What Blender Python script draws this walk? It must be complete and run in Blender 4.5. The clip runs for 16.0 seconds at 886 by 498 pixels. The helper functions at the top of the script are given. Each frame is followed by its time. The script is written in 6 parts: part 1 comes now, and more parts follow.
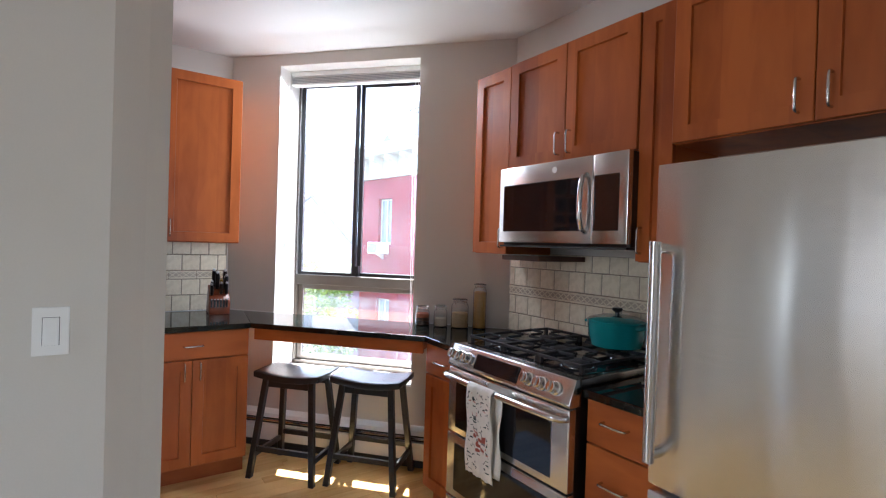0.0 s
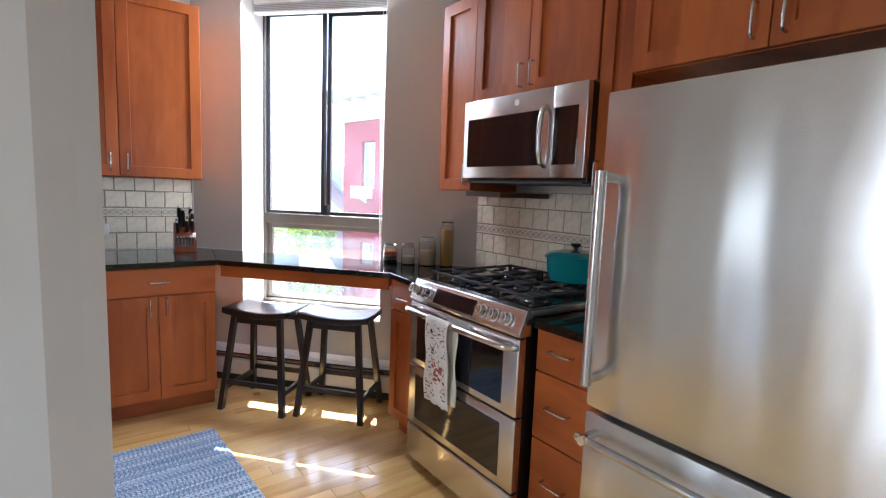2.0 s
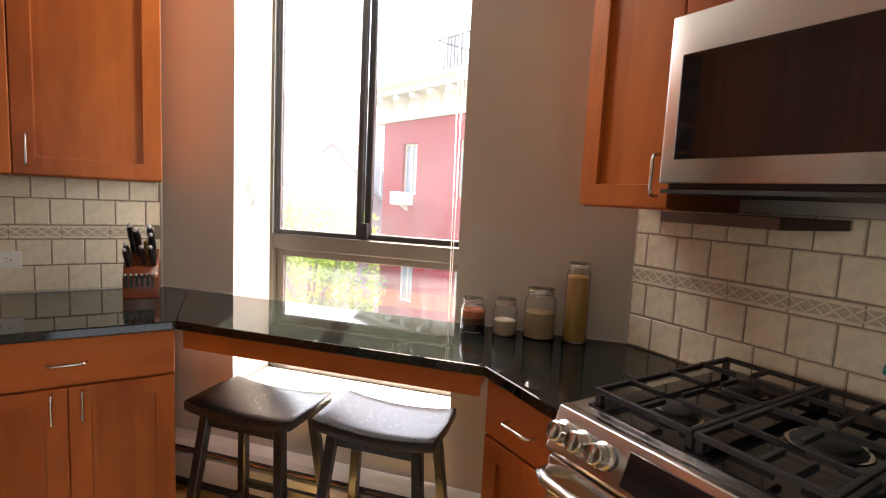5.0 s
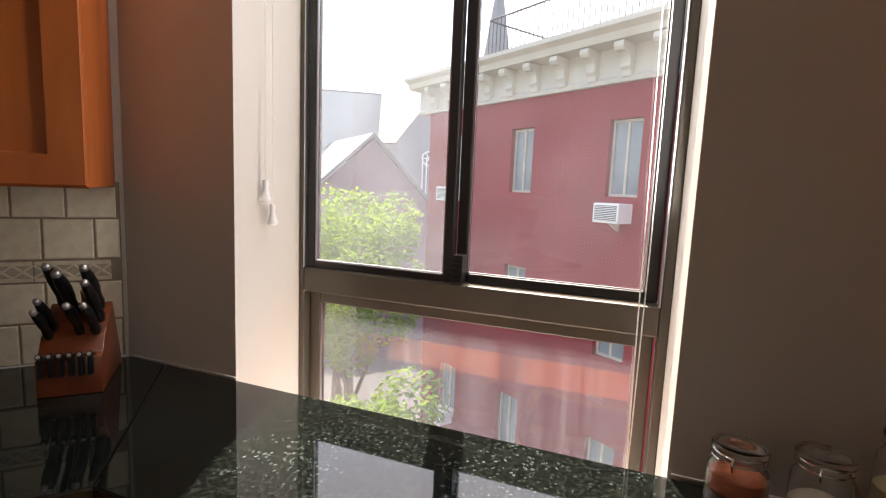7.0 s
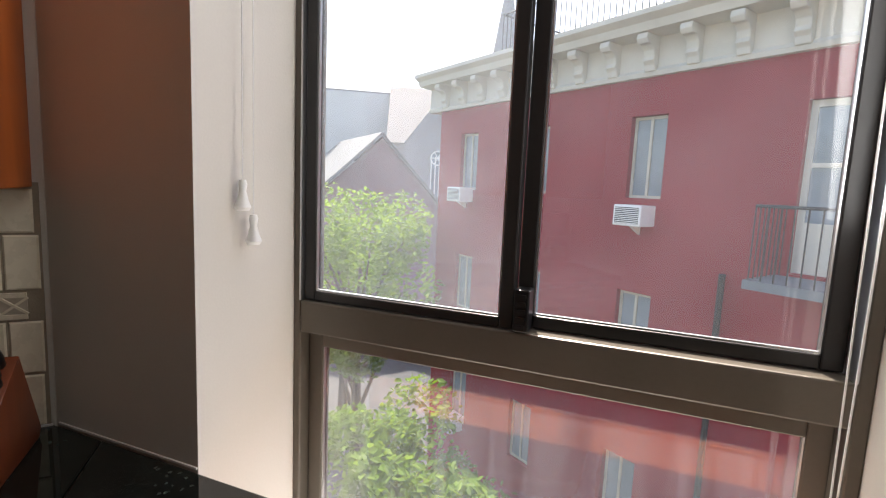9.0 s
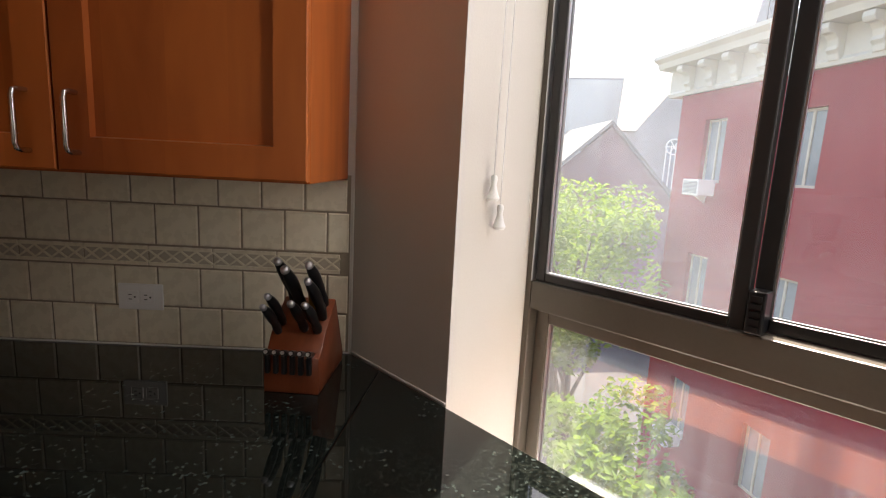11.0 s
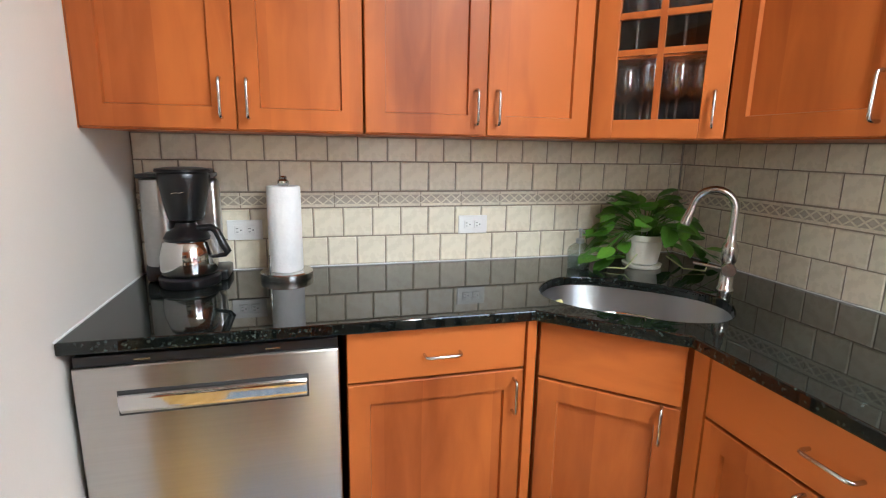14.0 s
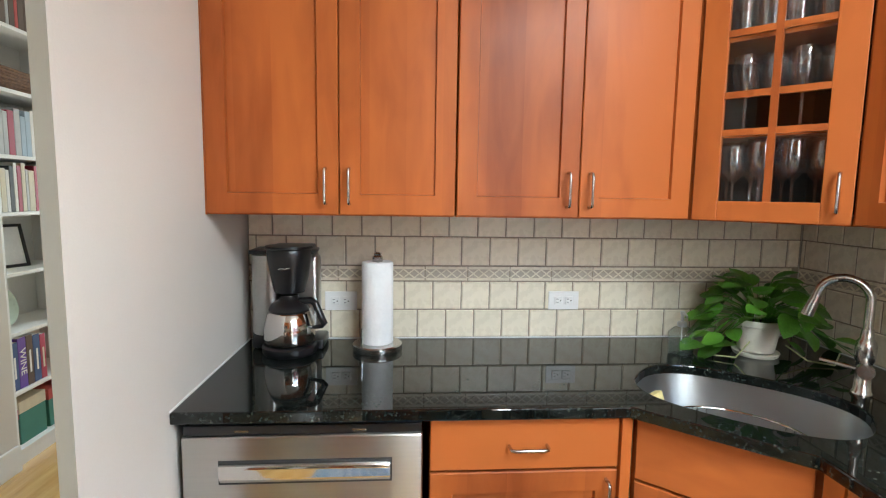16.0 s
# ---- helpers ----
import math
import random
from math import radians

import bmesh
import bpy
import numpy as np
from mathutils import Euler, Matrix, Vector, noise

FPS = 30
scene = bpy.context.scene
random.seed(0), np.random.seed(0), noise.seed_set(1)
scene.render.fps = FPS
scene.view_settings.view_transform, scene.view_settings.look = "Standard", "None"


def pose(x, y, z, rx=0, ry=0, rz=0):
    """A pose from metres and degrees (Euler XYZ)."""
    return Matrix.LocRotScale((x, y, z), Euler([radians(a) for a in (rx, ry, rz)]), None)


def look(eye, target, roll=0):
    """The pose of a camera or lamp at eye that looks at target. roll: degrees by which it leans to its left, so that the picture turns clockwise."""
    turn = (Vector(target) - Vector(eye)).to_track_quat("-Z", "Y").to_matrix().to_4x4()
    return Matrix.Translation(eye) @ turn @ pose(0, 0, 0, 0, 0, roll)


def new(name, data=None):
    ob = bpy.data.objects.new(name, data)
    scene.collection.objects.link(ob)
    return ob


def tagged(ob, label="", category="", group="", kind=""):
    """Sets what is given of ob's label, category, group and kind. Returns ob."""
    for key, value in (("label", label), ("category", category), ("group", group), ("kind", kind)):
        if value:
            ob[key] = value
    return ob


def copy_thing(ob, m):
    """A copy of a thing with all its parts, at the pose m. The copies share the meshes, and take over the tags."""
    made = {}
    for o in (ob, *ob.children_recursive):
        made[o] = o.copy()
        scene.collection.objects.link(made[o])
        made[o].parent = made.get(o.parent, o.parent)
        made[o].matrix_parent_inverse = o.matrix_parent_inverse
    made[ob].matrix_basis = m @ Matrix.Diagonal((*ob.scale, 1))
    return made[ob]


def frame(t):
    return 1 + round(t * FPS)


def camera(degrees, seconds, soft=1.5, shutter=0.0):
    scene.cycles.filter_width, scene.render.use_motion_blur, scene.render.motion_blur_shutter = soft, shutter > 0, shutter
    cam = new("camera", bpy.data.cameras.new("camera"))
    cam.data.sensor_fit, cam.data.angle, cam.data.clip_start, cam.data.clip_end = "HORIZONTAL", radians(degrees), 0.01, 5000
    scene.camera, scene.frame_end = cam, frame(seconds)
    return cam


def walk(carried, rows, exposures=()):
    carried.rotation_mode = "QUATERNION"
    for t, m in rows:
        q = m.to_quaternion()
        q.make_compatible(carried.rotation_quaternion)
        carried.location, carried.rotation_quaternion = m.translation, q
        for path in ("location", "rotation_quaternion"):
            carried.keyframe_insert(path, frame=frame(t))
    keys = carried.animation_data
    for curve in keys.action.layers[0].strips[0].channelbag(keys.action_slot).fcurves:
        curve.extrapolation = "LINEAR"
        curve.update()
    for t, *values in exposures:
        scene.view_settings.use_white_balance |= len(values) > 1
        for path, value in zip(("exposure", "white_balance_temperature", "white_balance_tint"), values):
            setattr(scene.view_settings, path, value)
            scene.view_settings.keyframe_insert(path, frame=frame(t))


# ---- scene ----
cam = camera(83.6, 16.0, soft=1.2)
PATH = [
    (0, (1.813, 2.191, 1.416), (2.942, 3.842, 1.4), 1.8),
    (0.5, (1.794, 2.08, 1.377), (2.974, 3.694, 1.335), 1.9),
    (1, (1.802, 1.986, 1.359), (2.978, 3.597, 1.222), 2.0),
    (1.5, (1.815, 1.971, 1.368), (2.992, 3.575, 1.168), 2.0),
    (2, (1.921, 2.124, 1.368), (3.088, 3.732, 1.139), 2.2),
    (2.5, (1.977, 2.345, 1.386), (3.153, 3.944, 1.146), 2.1),
    (3, (2.107, 2.529, 1.384), (3.278, 4.132, 1.142), 2.1),
    (5.5, (2.518, 3.638, 1.389), (3.489, 5.372, 1.164), 2.8),
    (6, (2.605, 3.903, 1.407), (3.502, 5.671, 1.142), 2.6),
    (6.5, (2.636, 4.146, 1.396), (3.575, 5.898, 1.172), 2.6),
    (7, (2.69, 4.358, 1.416), (3.603, 6.121, 1.17), 2.4),
    (7.5, (2.691, 4.601, 1.413), (3.62, 6.357, 1.185), 2.8),
    (8, (2.779, 4.761, 1.425), (3.699, 6.521, 1.194), 2.6),
    (10.5, (2.8, 4.746, 1.406), (3.33, 6.65, 1.103), 3.4),
    (11, (2.739, 4.646, 1.429), (2.791, 6.618, 1.101), 3.0),
    (11.5, (2.687, 4.626, 1.47), (2.115, 6.499, 1.064), 2.0),
    (12, (2.688, 4.581, 1.463), (1.68, 6.261, 1.062), 2.1),
    (12.5, (2.712, 4.525, 1.464), (1.404, 5.981, 1.055), 2.0),
    (13, (2.767, 4.466, 1.432), (1.169, 5.599, 1.031), 1.5),
    (13.5, (2.811, 4.416, 1.4), (1.009, 5.188, 1.002), 1.1),
    (14, (2.837, 4.391, 1.353), (0.943, 4.894, 0.95), 1.0),
    (14.5, (2.853, 4.397, 1.338), (0.925, 4.748, 0.937), 0.9),
    (15, (2.852, 4.392, 1.384), (0.913, 4.663, 0.978), 1.0),
    (15.5, (2.851, 4.391, 1.418), (0.892, 4.594, 1.073), 1.0),
    (16, (2.824, 4.399, 1.448), (0.841, 4.545, 1.234), 0.9),
]
EXPOSURES = [(0, 3.4, 5700, 11), (1.5, 3.5, 5650, 11), (3.0, 3.75, 5550, 12), (5.5, 3.05, 7800, 16), (6.5, 2.35, 7600, 16), (7.0, 1.95, 7400, 16), (8.0, 1.65, 6900, 12), (10.5, 1.6, 7100, 13),
             (11.0, 2.0, 7300, 14), (11.5, 2.7, 7400, 12), (12.0, 3.75, 7100, 10), (12.5, 4.2, 6550, 7), (13.5, 4.2, 6300, 5), (16, 4.05, 6200, 1)]
walk(cam, [(t, look(eye, target, roll)) for t, eye, target, roll in PATH], EXPOSURES)

# ---- world and lights ----
SUN_TO = Vector((0.498 * math.cos(radians(63.3)), 0.867 * math.cos(radians(63.3)), math.sin(radians(63.3)))).normalized()
world = bpy.data.worlds.new("world")
scene.world = world
world.use_nodes = True
wn = world.node_tree.nodes
sky = wn.new("ShaderNodeTexSky")
sky.sky_type, sky.sun_disc = "NISHITA", False
sky.sun_elevation, sky.sun_rotation = radians(63.3), math.atan2(SUN_TO.x, SUN_TO.y)
sky.dust_density, sky.air_density = 3.0, 1.2
wn["Background"].inputs["Strength"].default_value = 0.15
world.node_tree.links.new(sky.outputs[0], wn["Background"].inputs["Color"])

sun_data = bpy.data.lights.new("sun", "SUN")
sun_data.energy, sun_data.angle, sun_data.color = 4.7, radians(0.53), (1.0, 0.95, 0.88)
sun = new("sun", sun_data)
sun.matrix_world = look((8, 14, 20), Vector((8, 14, 20)) - SUN_TO)


def area_lamp(name, eye, target, sx, sy, power, color=(0.93, 0.96, 1.0)):
    data = bpy.data.lights.new(name, "AREA")
    data.shape, data.size, data.size_y, data.energy, data.color = "RECTANGLE", sx, sy, power, color
    ob = new(name, data)
    ob.matrix_world = look(eye, target)
    return ob


# added area lamps for daylight: hall windows assumed, unseen; kitchen window gets fill strips
area_lamp("hall_window_light", (2.3, -1.72, 1.5), (2.3, 3.0, 1.4), 1.9, 1.5, 2.5, (0.95, 0.97, 1.0))
# added unseen lamp, mirrored as the bright streak in the refrigerator door
area_lamp("fridge_streak_light", (-2.69, 5.14, 1.5), (1.0, 5.14, 1.5), 0.22, 1.5, 0.5, (0.97, 0.98, 1.0))
area_lamp("corridor_window_light", (-2.69, 3.03, 1.5), (1.0, 3.03, 1.3), 0.4, 1.5, 3.6, (0.95, 0.97, 1.0))
# fill lamp added on the sill, standing in for sunlit bounce
SILL = Vector((2.79 + 0.667 * 0.513 + 0.745 * 0.13, 5.66 - 0.745 * 0.513 + 0.667 * 0.13, 0.525))
sill_light = area_lamp("sill_bounce_fill", SILL, SILL + Vector((0, 0, 1)), 1.0, 0.2, 1.1, (1.0, 0.98, 0.95))
sill_light.matrix_world = pose(*SILL, 180, 0, math.degrees(math.atan2(-0.745, 0.667)))

# fill strip added under the window head to brighten the room
HEAD = SILL + Vector((-0.745 * 0.11, -0.667 * 0.11, 2.01))
area_lamp("window_head_fill", HEAD, HEAD + Vector((-0.745, -0.667, -1.9)), 0.95, 0.07, 2.5, (0.93, 0.97, 1.0))
# fill strip added on the right jamb to light the tiles under the cabinets
JAMB = Vector((2.79 + 0.667 * 0.992 + 0.745 * 0.13, 5.66 - 0.745 * 0.992 + 0.667 * 0.13, 1.55))
area_lamp("window_jamb_fill", JAMB, JAMB + Vector((-0.667, 0.745, -0.05)), 0.15, 1.15, 1.25, (0.93, 0.97, 1.0))

# ---- materials ----
def material(name, color, rough=0.5, metal=0.0, vary=0.12, scale=6.0, fine=60.0, bump=0.02, stretch=(1, 1, 1), spec=0.5, coat=0.0, color2=None, rvary=0.08, per_object=0.0, anis=0.0, upright=False):
    m = bpy.data.materials.new(name)
    m.use_nodes = True
    n, l = m.node_tree.nodes, m.node_tree.links
    p = n["Principled BSDF"]
    tc = n.new("ShaderNodeTexCoord")
    mp = n.new("ShaderNodeMapping")
    mp.inputs["Scale"].default_value = stretch
    l.new(tc.outputs["Object"], mp.inputs["Vector"])
    a = n.new("ShaderNodeTexNoise")
    a.inputs["Scale"].default_value, a.inputs["Detail"].default_value = scale, 5
    b = n.new("ShaderNodeTexNoise")
    b.inputs["Scale"].default_value, b.inputs["Detail"].default_value = fine, 3
    for q in (a, b):
        l.new(mp.outputs[0], q.inputs["Vector"])
    mix = n.new("ShaderNodeMix")
    mix.data_type = "FLOAT"
    mix.inputs[0].default_value = 0.35
    l.new(a.outputs[0], mix.inputs[2])
    l.new(b.outputs[0], mix.inputs[3])
    fac = mix.outputs[0]
    if per_object:
        info = n.new("ShaderNodeObjectInfo")
        ma = n.new("ShaderNodeMath")
        ma.operation = "MULTIPLY_ADD"
        ma.inputs[1].default_value = per_object
        l.new(info.outputs["Random"], ma.inputs[0])
        l.new(fac, ma.inputs[2])
        sb = n.new("ShaderNodeMath")
        sb.operation = "SUBTRACT"
        sb.inputs[1].default_value = per_object / 2
        l.new(ma.outputs[0], sb.inputs[0])
        fac = sb.outputs[0]
    ramp = n.new("ShaderNodeValToRGB")
    c2 = color2 or tuple(min(1.0, c * (1 + vary)) for c in color)
    ramp.color_ramp.elements[0].position, ramp.color_ramp.elements[1].position = 0.3, 0.7
    ramp.color_ramp.elements[0].color = (*[c * (1 - vary) for c in color], 1)
    ramp.color_ramp.elements[1].color = (*c2, 1)
    l.new(fac, ramp.inputs[0])
    l.new(ramp.outputs[0], p.inputs["Base Color"])
    p.inputs["Metallic"].default_value = metal
    p.inputs["Specular IOR Level"].default_value = spec
    p.inputs["Coat Weight"].default_value = coat
    p.inputs["Coat Roughness"].default_value = 0.15
    if anis:
        p.inputs["Anisotropic"].default_value, p.inputs["Anisotropic Rotation"].default_value = anis, 0.25
        if upright:
            tg = n.new("ShaderNodeCombineXYZ")
            tg.inputs[2].default_value = 1.0
            p.inputs["Anisotropic Rotation"].default_value = 0.0
        else:
            tg = n.new("ShaderNodeTangent")
            tg.direction_type, tg.axis = "RADIAL", "Z"
        l.new(tg.outputs[0], p.inputs["Tangent"])
    mr = n.new("ShaderNodeMapRange")
    mr.inputs[3].default_value, mr.inputs[4].default_value = max(0.02, rough - rvary), rough + rvary
    l.new(b.outputs[0], mr.inputs[0])
    l.new(mr.outputs[0], p.inputs["Roughness"])
    if bump:
        bp = n.new("ShaderNodeBump")
        bp.inputs["Strength"].default_value, bp.inputs["Distance"].default_value = bump * 5, 0.002
        l.new(b.outputs[0], bp.inputs["Height"])
        l.new(bp.outputs[0], p.inputs["Normal"])
    return m


def glass_material(name, color=(1, 1, 1), rough=0.0, ior=1.45):
    m = bpy.data.materials.new(name)
    m.use_nodes = True
    p = m.node_tree.nodes["Principled BSDF"]
    p.inputs["Base Color"].default_value = (*color, 1)
    p.inputs["Transmission Weight"].default_value, p.inputs["Roughness"].default_value, p.inputs["IOR"].default_value = 1.0, rough, ior
    return m


def pane_material(name, dirt=0.04, tint=(1, 1, 1), spread=0.3, stretch=(1, 1, 1), scale=5, ior=1.5):
    """Clear window glass: mostly see-through, glossy towards grazing, a film of dust."""
    m = bpy.data.materials.new(name)
    m.use_nodes = True
    n, l = m.node_tree.nodes, m.node_tree.links
    n.remove(n["Principled BSDF"])
    out = n["Material Output"]
    clear, gloss, dust = n.new("ShaderNodeBsdfTransparent"), n.new("ShaderNodeBsdfGlossy"), n.new("ShaderNodeBsdfTranslucent")
    gloss.inputs["Roughness"].default_value = 0.01
    clear.inputs["Color"].default_value = (*tint, 1)
    dust.inputs["Color"].default_value = (0.82, 0.91, 1.0, 1)
    f0 = ((ior - 1) / (ior + 1)) ** 2
    facing, power, fr = n.new("ShaderNodeLayerWeight"), n.new("ShaderNodeMath"), n.new("ShaderNodeMath")
    power.operation, fr.operation = "POWER", "MULTIPLY_ADD"
    power.inputs[1].default_value = 5
    fr.inputs[1].default_value, fr.inputs[2].default_value = 1 - f0, f0
    l.new(facing.outputs["Facing"], power.inputs[0])
    l.new(power.outputs[0], fr.inputs[0])
    tc, no = n.new("ShaderNodeTexCoord"), n.new("ShaderNodeTexNoise")
    no.inputs["Scale"].default_value, no.inputs["Detail"].default_value = scale, 6
    mr = n.new("ShaderNodeMapRange")
    mr.inputs[1].default_value, mr.inputs[2].default_value = 0.35, 0.75
    mr.inputs[3].default_value, mr.inputs[4].default_value = dirt * (1 - spread), dirt * (1 + spread)
    mp = n.new("ShaderNodeMapping")
    mp.inputs["Scale"].default_value = stretch
    l.new(tc.outputs["Object"], mp.inputs["Vector"])
    l.new(mp.outputs[0], no.inputs["Vector"])
    l.new(no.outputs[0], mr.inputs[0])
    a, b = n.new("ShaderNodeMixShader"), n.new("ShaderNodeMixShader")
    l.new(mr.outputs[0], a.inputs[0])
    l.new(clear.outputs[0], a.inputs[1])
    l.new(dust.outputs[0], a.inputs[2])
    l.new(fr.outputs[0], b.inputs[0])
    l.new(a.outputs[0], b.inputs[1])
    l.new(gloss.outputs[0], b.inputs[2])
    l.new(b.outputs[0], out.inputs[0])
    return m


def granite_material(name):
    m = bpy.data.materials.new(name)
    m.use_nodes = True
    n, l = m.node_tree.nodes, m.node_tree.links
    p = n["Principled BSDF"]
    tc = n.new("ShaderNodeTexCoord")
    v = n.new("ShaderNodeTexVoronoi")
    v.inputs["Scale"].default_value = 210
    no = n.new("ShaderNodeTexNoise")
    no.inputs["Scale"].default_value, no.inputs["Detail"].default_value = 120, 2
    big = n.new("ShaderNodeTexNoise")
    big.inputs["Scale"].default_value, big.inputs["Detail"].default_value = 5, 4
    for q in (v, no, big):
        l.new(tc.outputs["Object"], q.inputs["Vector"])
    sep = n.new("ShaderNodeSeparateColor")
    l.new(v.outputs["Color"], sep.inputs[0])
    flake = n.new("ShaderNodeValToRGB")
    e = flake.color_ramp.elements
    e[0].position, e[0].color = 0.89, (0.001, 0.0014, 0.0012, 1)
    e[1].position, e[1].color = 0.99, (0.055, 0.074, 0.068, 1)
    l.new(sep.outputs[0], flake.inputs[0])
    ground = n.new("ShaderNodeValToRGB")
    e = ground.color_ramp.elements
    e[0].position, e[0].color = 0.46, (0.0025, 0.0033, 0.003, 1)
    e[1].position, e[1].color = 0.84, (0.018, 0.022, 0.018, 1)
    l.new(no.outputs[0], ground.inputs[0])
    mix = n.new("ShaderNodeMix")
    mix.data_type, mix.blend_type = "RGBA", "ADD"
    mr = n.new("ShaderNodeMapRange")
    mr.inputs[1].default_value, mr.inputs[2].default_value = 0.35, 0.65
    l.new(big.outputs[0], mr.inputs[0])
    l.new(mr.outputs[0], mix.inputs[0])
    l.new(ground.outputs[0], mix.inputs[6])
    l.new(flake.outputs[0], mix.inputs[7])
    l.new(mix.outputs[2], p.inputs["Base Color"])
    p.inputs["Roughness"].default_value = 0.03
    return m


def wood_material(name, dark, light, rough=0.35, grain=(9, 9, 0.9), coat=0.25, per_object=0.5, spec=0.4, staves=0):
    """Stained maple: long soft grain and cloudy blotches."""
    m = bpy.data.materials.new(name)
    m.use_nodes = True
    n, l = m.node_tree.nodes, m.node_tree.links
    p = n["Principled BSDF"]
    tc, mp, info = n.new("ShaderNodeTexCoord"), n.new("ShaderNodeMapping"), n.new("ShaderNodeObjectInfo")
    mp.inputs["Scale"].default_value = grain
    l.new(tc.outputs["Object"], mp.inputs["Vector"])
    off = n.new("ShaderNodeVectorMath")
    off.operation = "MULTIPLY_ADD"
    off.inputs[1].default_value = (7, 11, 5)
    l.new(info.outputs["Random"], off.inputs[0])
    l.new(mp.outputs[0], off.inputs[2])
    g = n.new("ShaderNodeTexNoise")
    g.inputs["Scale"].default_value, g.inputs["Detail"].default_value, g.inputs["Distortion"].default_value = 3.0, 5, 0.7
    cl = n.new("ShaderNodeTexNoise")
    cl.inputs["Scale"].default_value, cl.inputs["Detail"].default_value = 0.8, 4
    for q in (g, cl):
        l.new(off.outputs[0], q.inputs["Vector"])
    mix = n.new("ShaderNodeMix")
    mix.data_type = "FLOAT"
    mix.inputs[0].default_value = 0.68
    l.new(g.outputs[0], mix.inputs[2])
    l.new(cl.outputs[0], mix.inputs[3])
    ma = n.new("ShaderNodeMath")
    ma.operation = "MULTIPLY_ADD"
    ma.inputs[1].default_value = per_object * 0.3
    l.new(info.outputs["Random"], ma.inputs[0])
    l.new(mix.outputs[0], ma.inputs[2])
    if staves:
        sx, place, cell, tone, add = n.new("ShaderNodeSeparateXYZ"), n.new("ShaderNodeMath"), n.new("ShaderNodeMath"), n.new("ShaderNodeTexWhiteNoise"), n.new("ShaderNodeMath")
        l.new(tc.outputs["Object"], sx.inputs[0])
        place.operation, cell.operation, add.operation = "MULTIPLY_ADD", "FLOOR", "MULTIPLY_ADD"
        place.inputs[1].default_value = staves
        l.new(sx.outputs[0], place.inputs[0])
        l.new(info.outputs["Random"], place.inputs[2])
        l.new(place.outputs[0], cell.inputs[0])
        tone.noise_dimensions = "1D"
        l.new(cell.outputs[0], tone.inputs["W"])
        add.inputs[1].default_value = 0.09
        l.new(tone.outputs["Value"], add.inputs[0])
        l.new(ma.outputs[0], add.inputs[2])
        ma = add
    ramp = n.new("ShaderNodeValToRGB")
    ramp.color_ramp.elements[0].position, ramp.color_ramp.elements[0].color = 0.42, (*dark, 1)
    ramp.color_ramp.elements[1].position, ramp.color_ramp.elements[1].color = 0.70, (*light, 1)
    l.new(ma.outputs[0], ramp.inputs[0])
    l.new(ramp.outputs[0], p.inputs["Base Color"])
    p.inputs["Roughness"].default_value = rough
    p.inputs["Specular IOR Level"].default_value = spec
    p.inputs["Coat Weight"].default_value, p.inputs["Coat Roughness"].default_value = coat, 0.22
    bp = n.new("ShaderNodeBump")
    bp.inputs["Strength"].default_value, bp.inputs["Distance"].default_value = 0.06, 0.001
    l.new(g.outputs[0], bp.inputs["Height"])
    l.new(bp.outputs[0], p.inputs["Normal"])
    return m


M_WALL = material("greige_wall_paint", (0.62, 0.585, 0.535), 0.62, vary=0.04, scale=2, fine=220, bump=0.03, spec=0.3)
M_CEIL = material("ceiling_paint", (0.76, 0.75, 0.72), 0.7, vary=0.03, scale=2, fine=200, bump=0.03, spec=0.2)
M_WHITE = material("white_trim_paint", (0.78, 0.78, 0.76), 0.4, vary=0.04, scale=4, fine=80, bump=0.01)
M_WOOD = wood_material("stained_maple", (0.24, 0.052, 0.012), (0.47, 0.128, 0.029), grain=(4.5, 4.5, 1.0), coat=0.04, spec=0.22, rough=0.42, staves=9.5)
M_WOODH = wood_material("stained_maple_level_grain", (0.24, 0.052, 0.012), (0.47, 0.128, 0.029), grain=(1.3, 4.5, 4.5), coat=0.04, spec=0.22, rough=0.42)
M_SINK = material("sink_steel", (0.54, 0.55, 0.56), 0.34, 1.0, vary=0.03, scale=4, fine=20, bump=0.0, rvary=0.02, anis=0.8, upright=True)
M_CAP = material("satin_steel_cap", (0.60, 0.60, 0.62), 0.36, 1.0, vary=0.03, bump=0.0)
M_HALLW = material("pale_rendered_wall", (0.52, 0.53, 0.52), 0.9, vary=0.08, scale=0.5, fine=5, bump=0.03)
# dark brown of the valance board, also the painted shade inside the corner cabinet
M_DARKIN = material("dark_board_and_cabinet_shade", (0.05, 0.018, 0.008), 0.7)
M_FLOOR = wood_material("honey_oak_floor", (0.54, 0.32, 0.10), (0.74, 0.49, 0.19), rough=0.17, grain=(1.2, 14, 14), coat=0.6, per_object=0.9)
M_BLOCKW = wood_material("cherry_block", (0.10, 0.022, 0.009), (0.21, 0.052, 0.020), grain=(14, 14, 2))
M_GRANITE = granite_material("dark_green_granite")
M_TILE = material("cream_ceramic_tile", (0.76, 0.69, 0.545), 0.28, vary=0.06, scale=7, fine=40, bump=0.03, per_object=0.35, rvary=0.1)
M_GROUT = material("tan_grout", (0.30, 0.25, 0.19), 0.9, vary=0.15, scale=20, fine=300, bump=0.06)
M_STEEL = material("brushed_stainless_steel", (0.50, 0.49, 0.47), 0.30, 1.0, vary=0.05, scale=2, fine=12, bump=0.004, stretch=(1.0, 60, 60), rvary=0.05, anis=0.8, upright=True)
M_STEELH = material("level_brushed_steel", (0.60, 0.59, 0.57), 0.24, 1.0, vary=0.05, scale=2, fine=12, bump=0.004, stretch=(1, 60, 60), rvary=0.05, anis=0.7, upright=True)
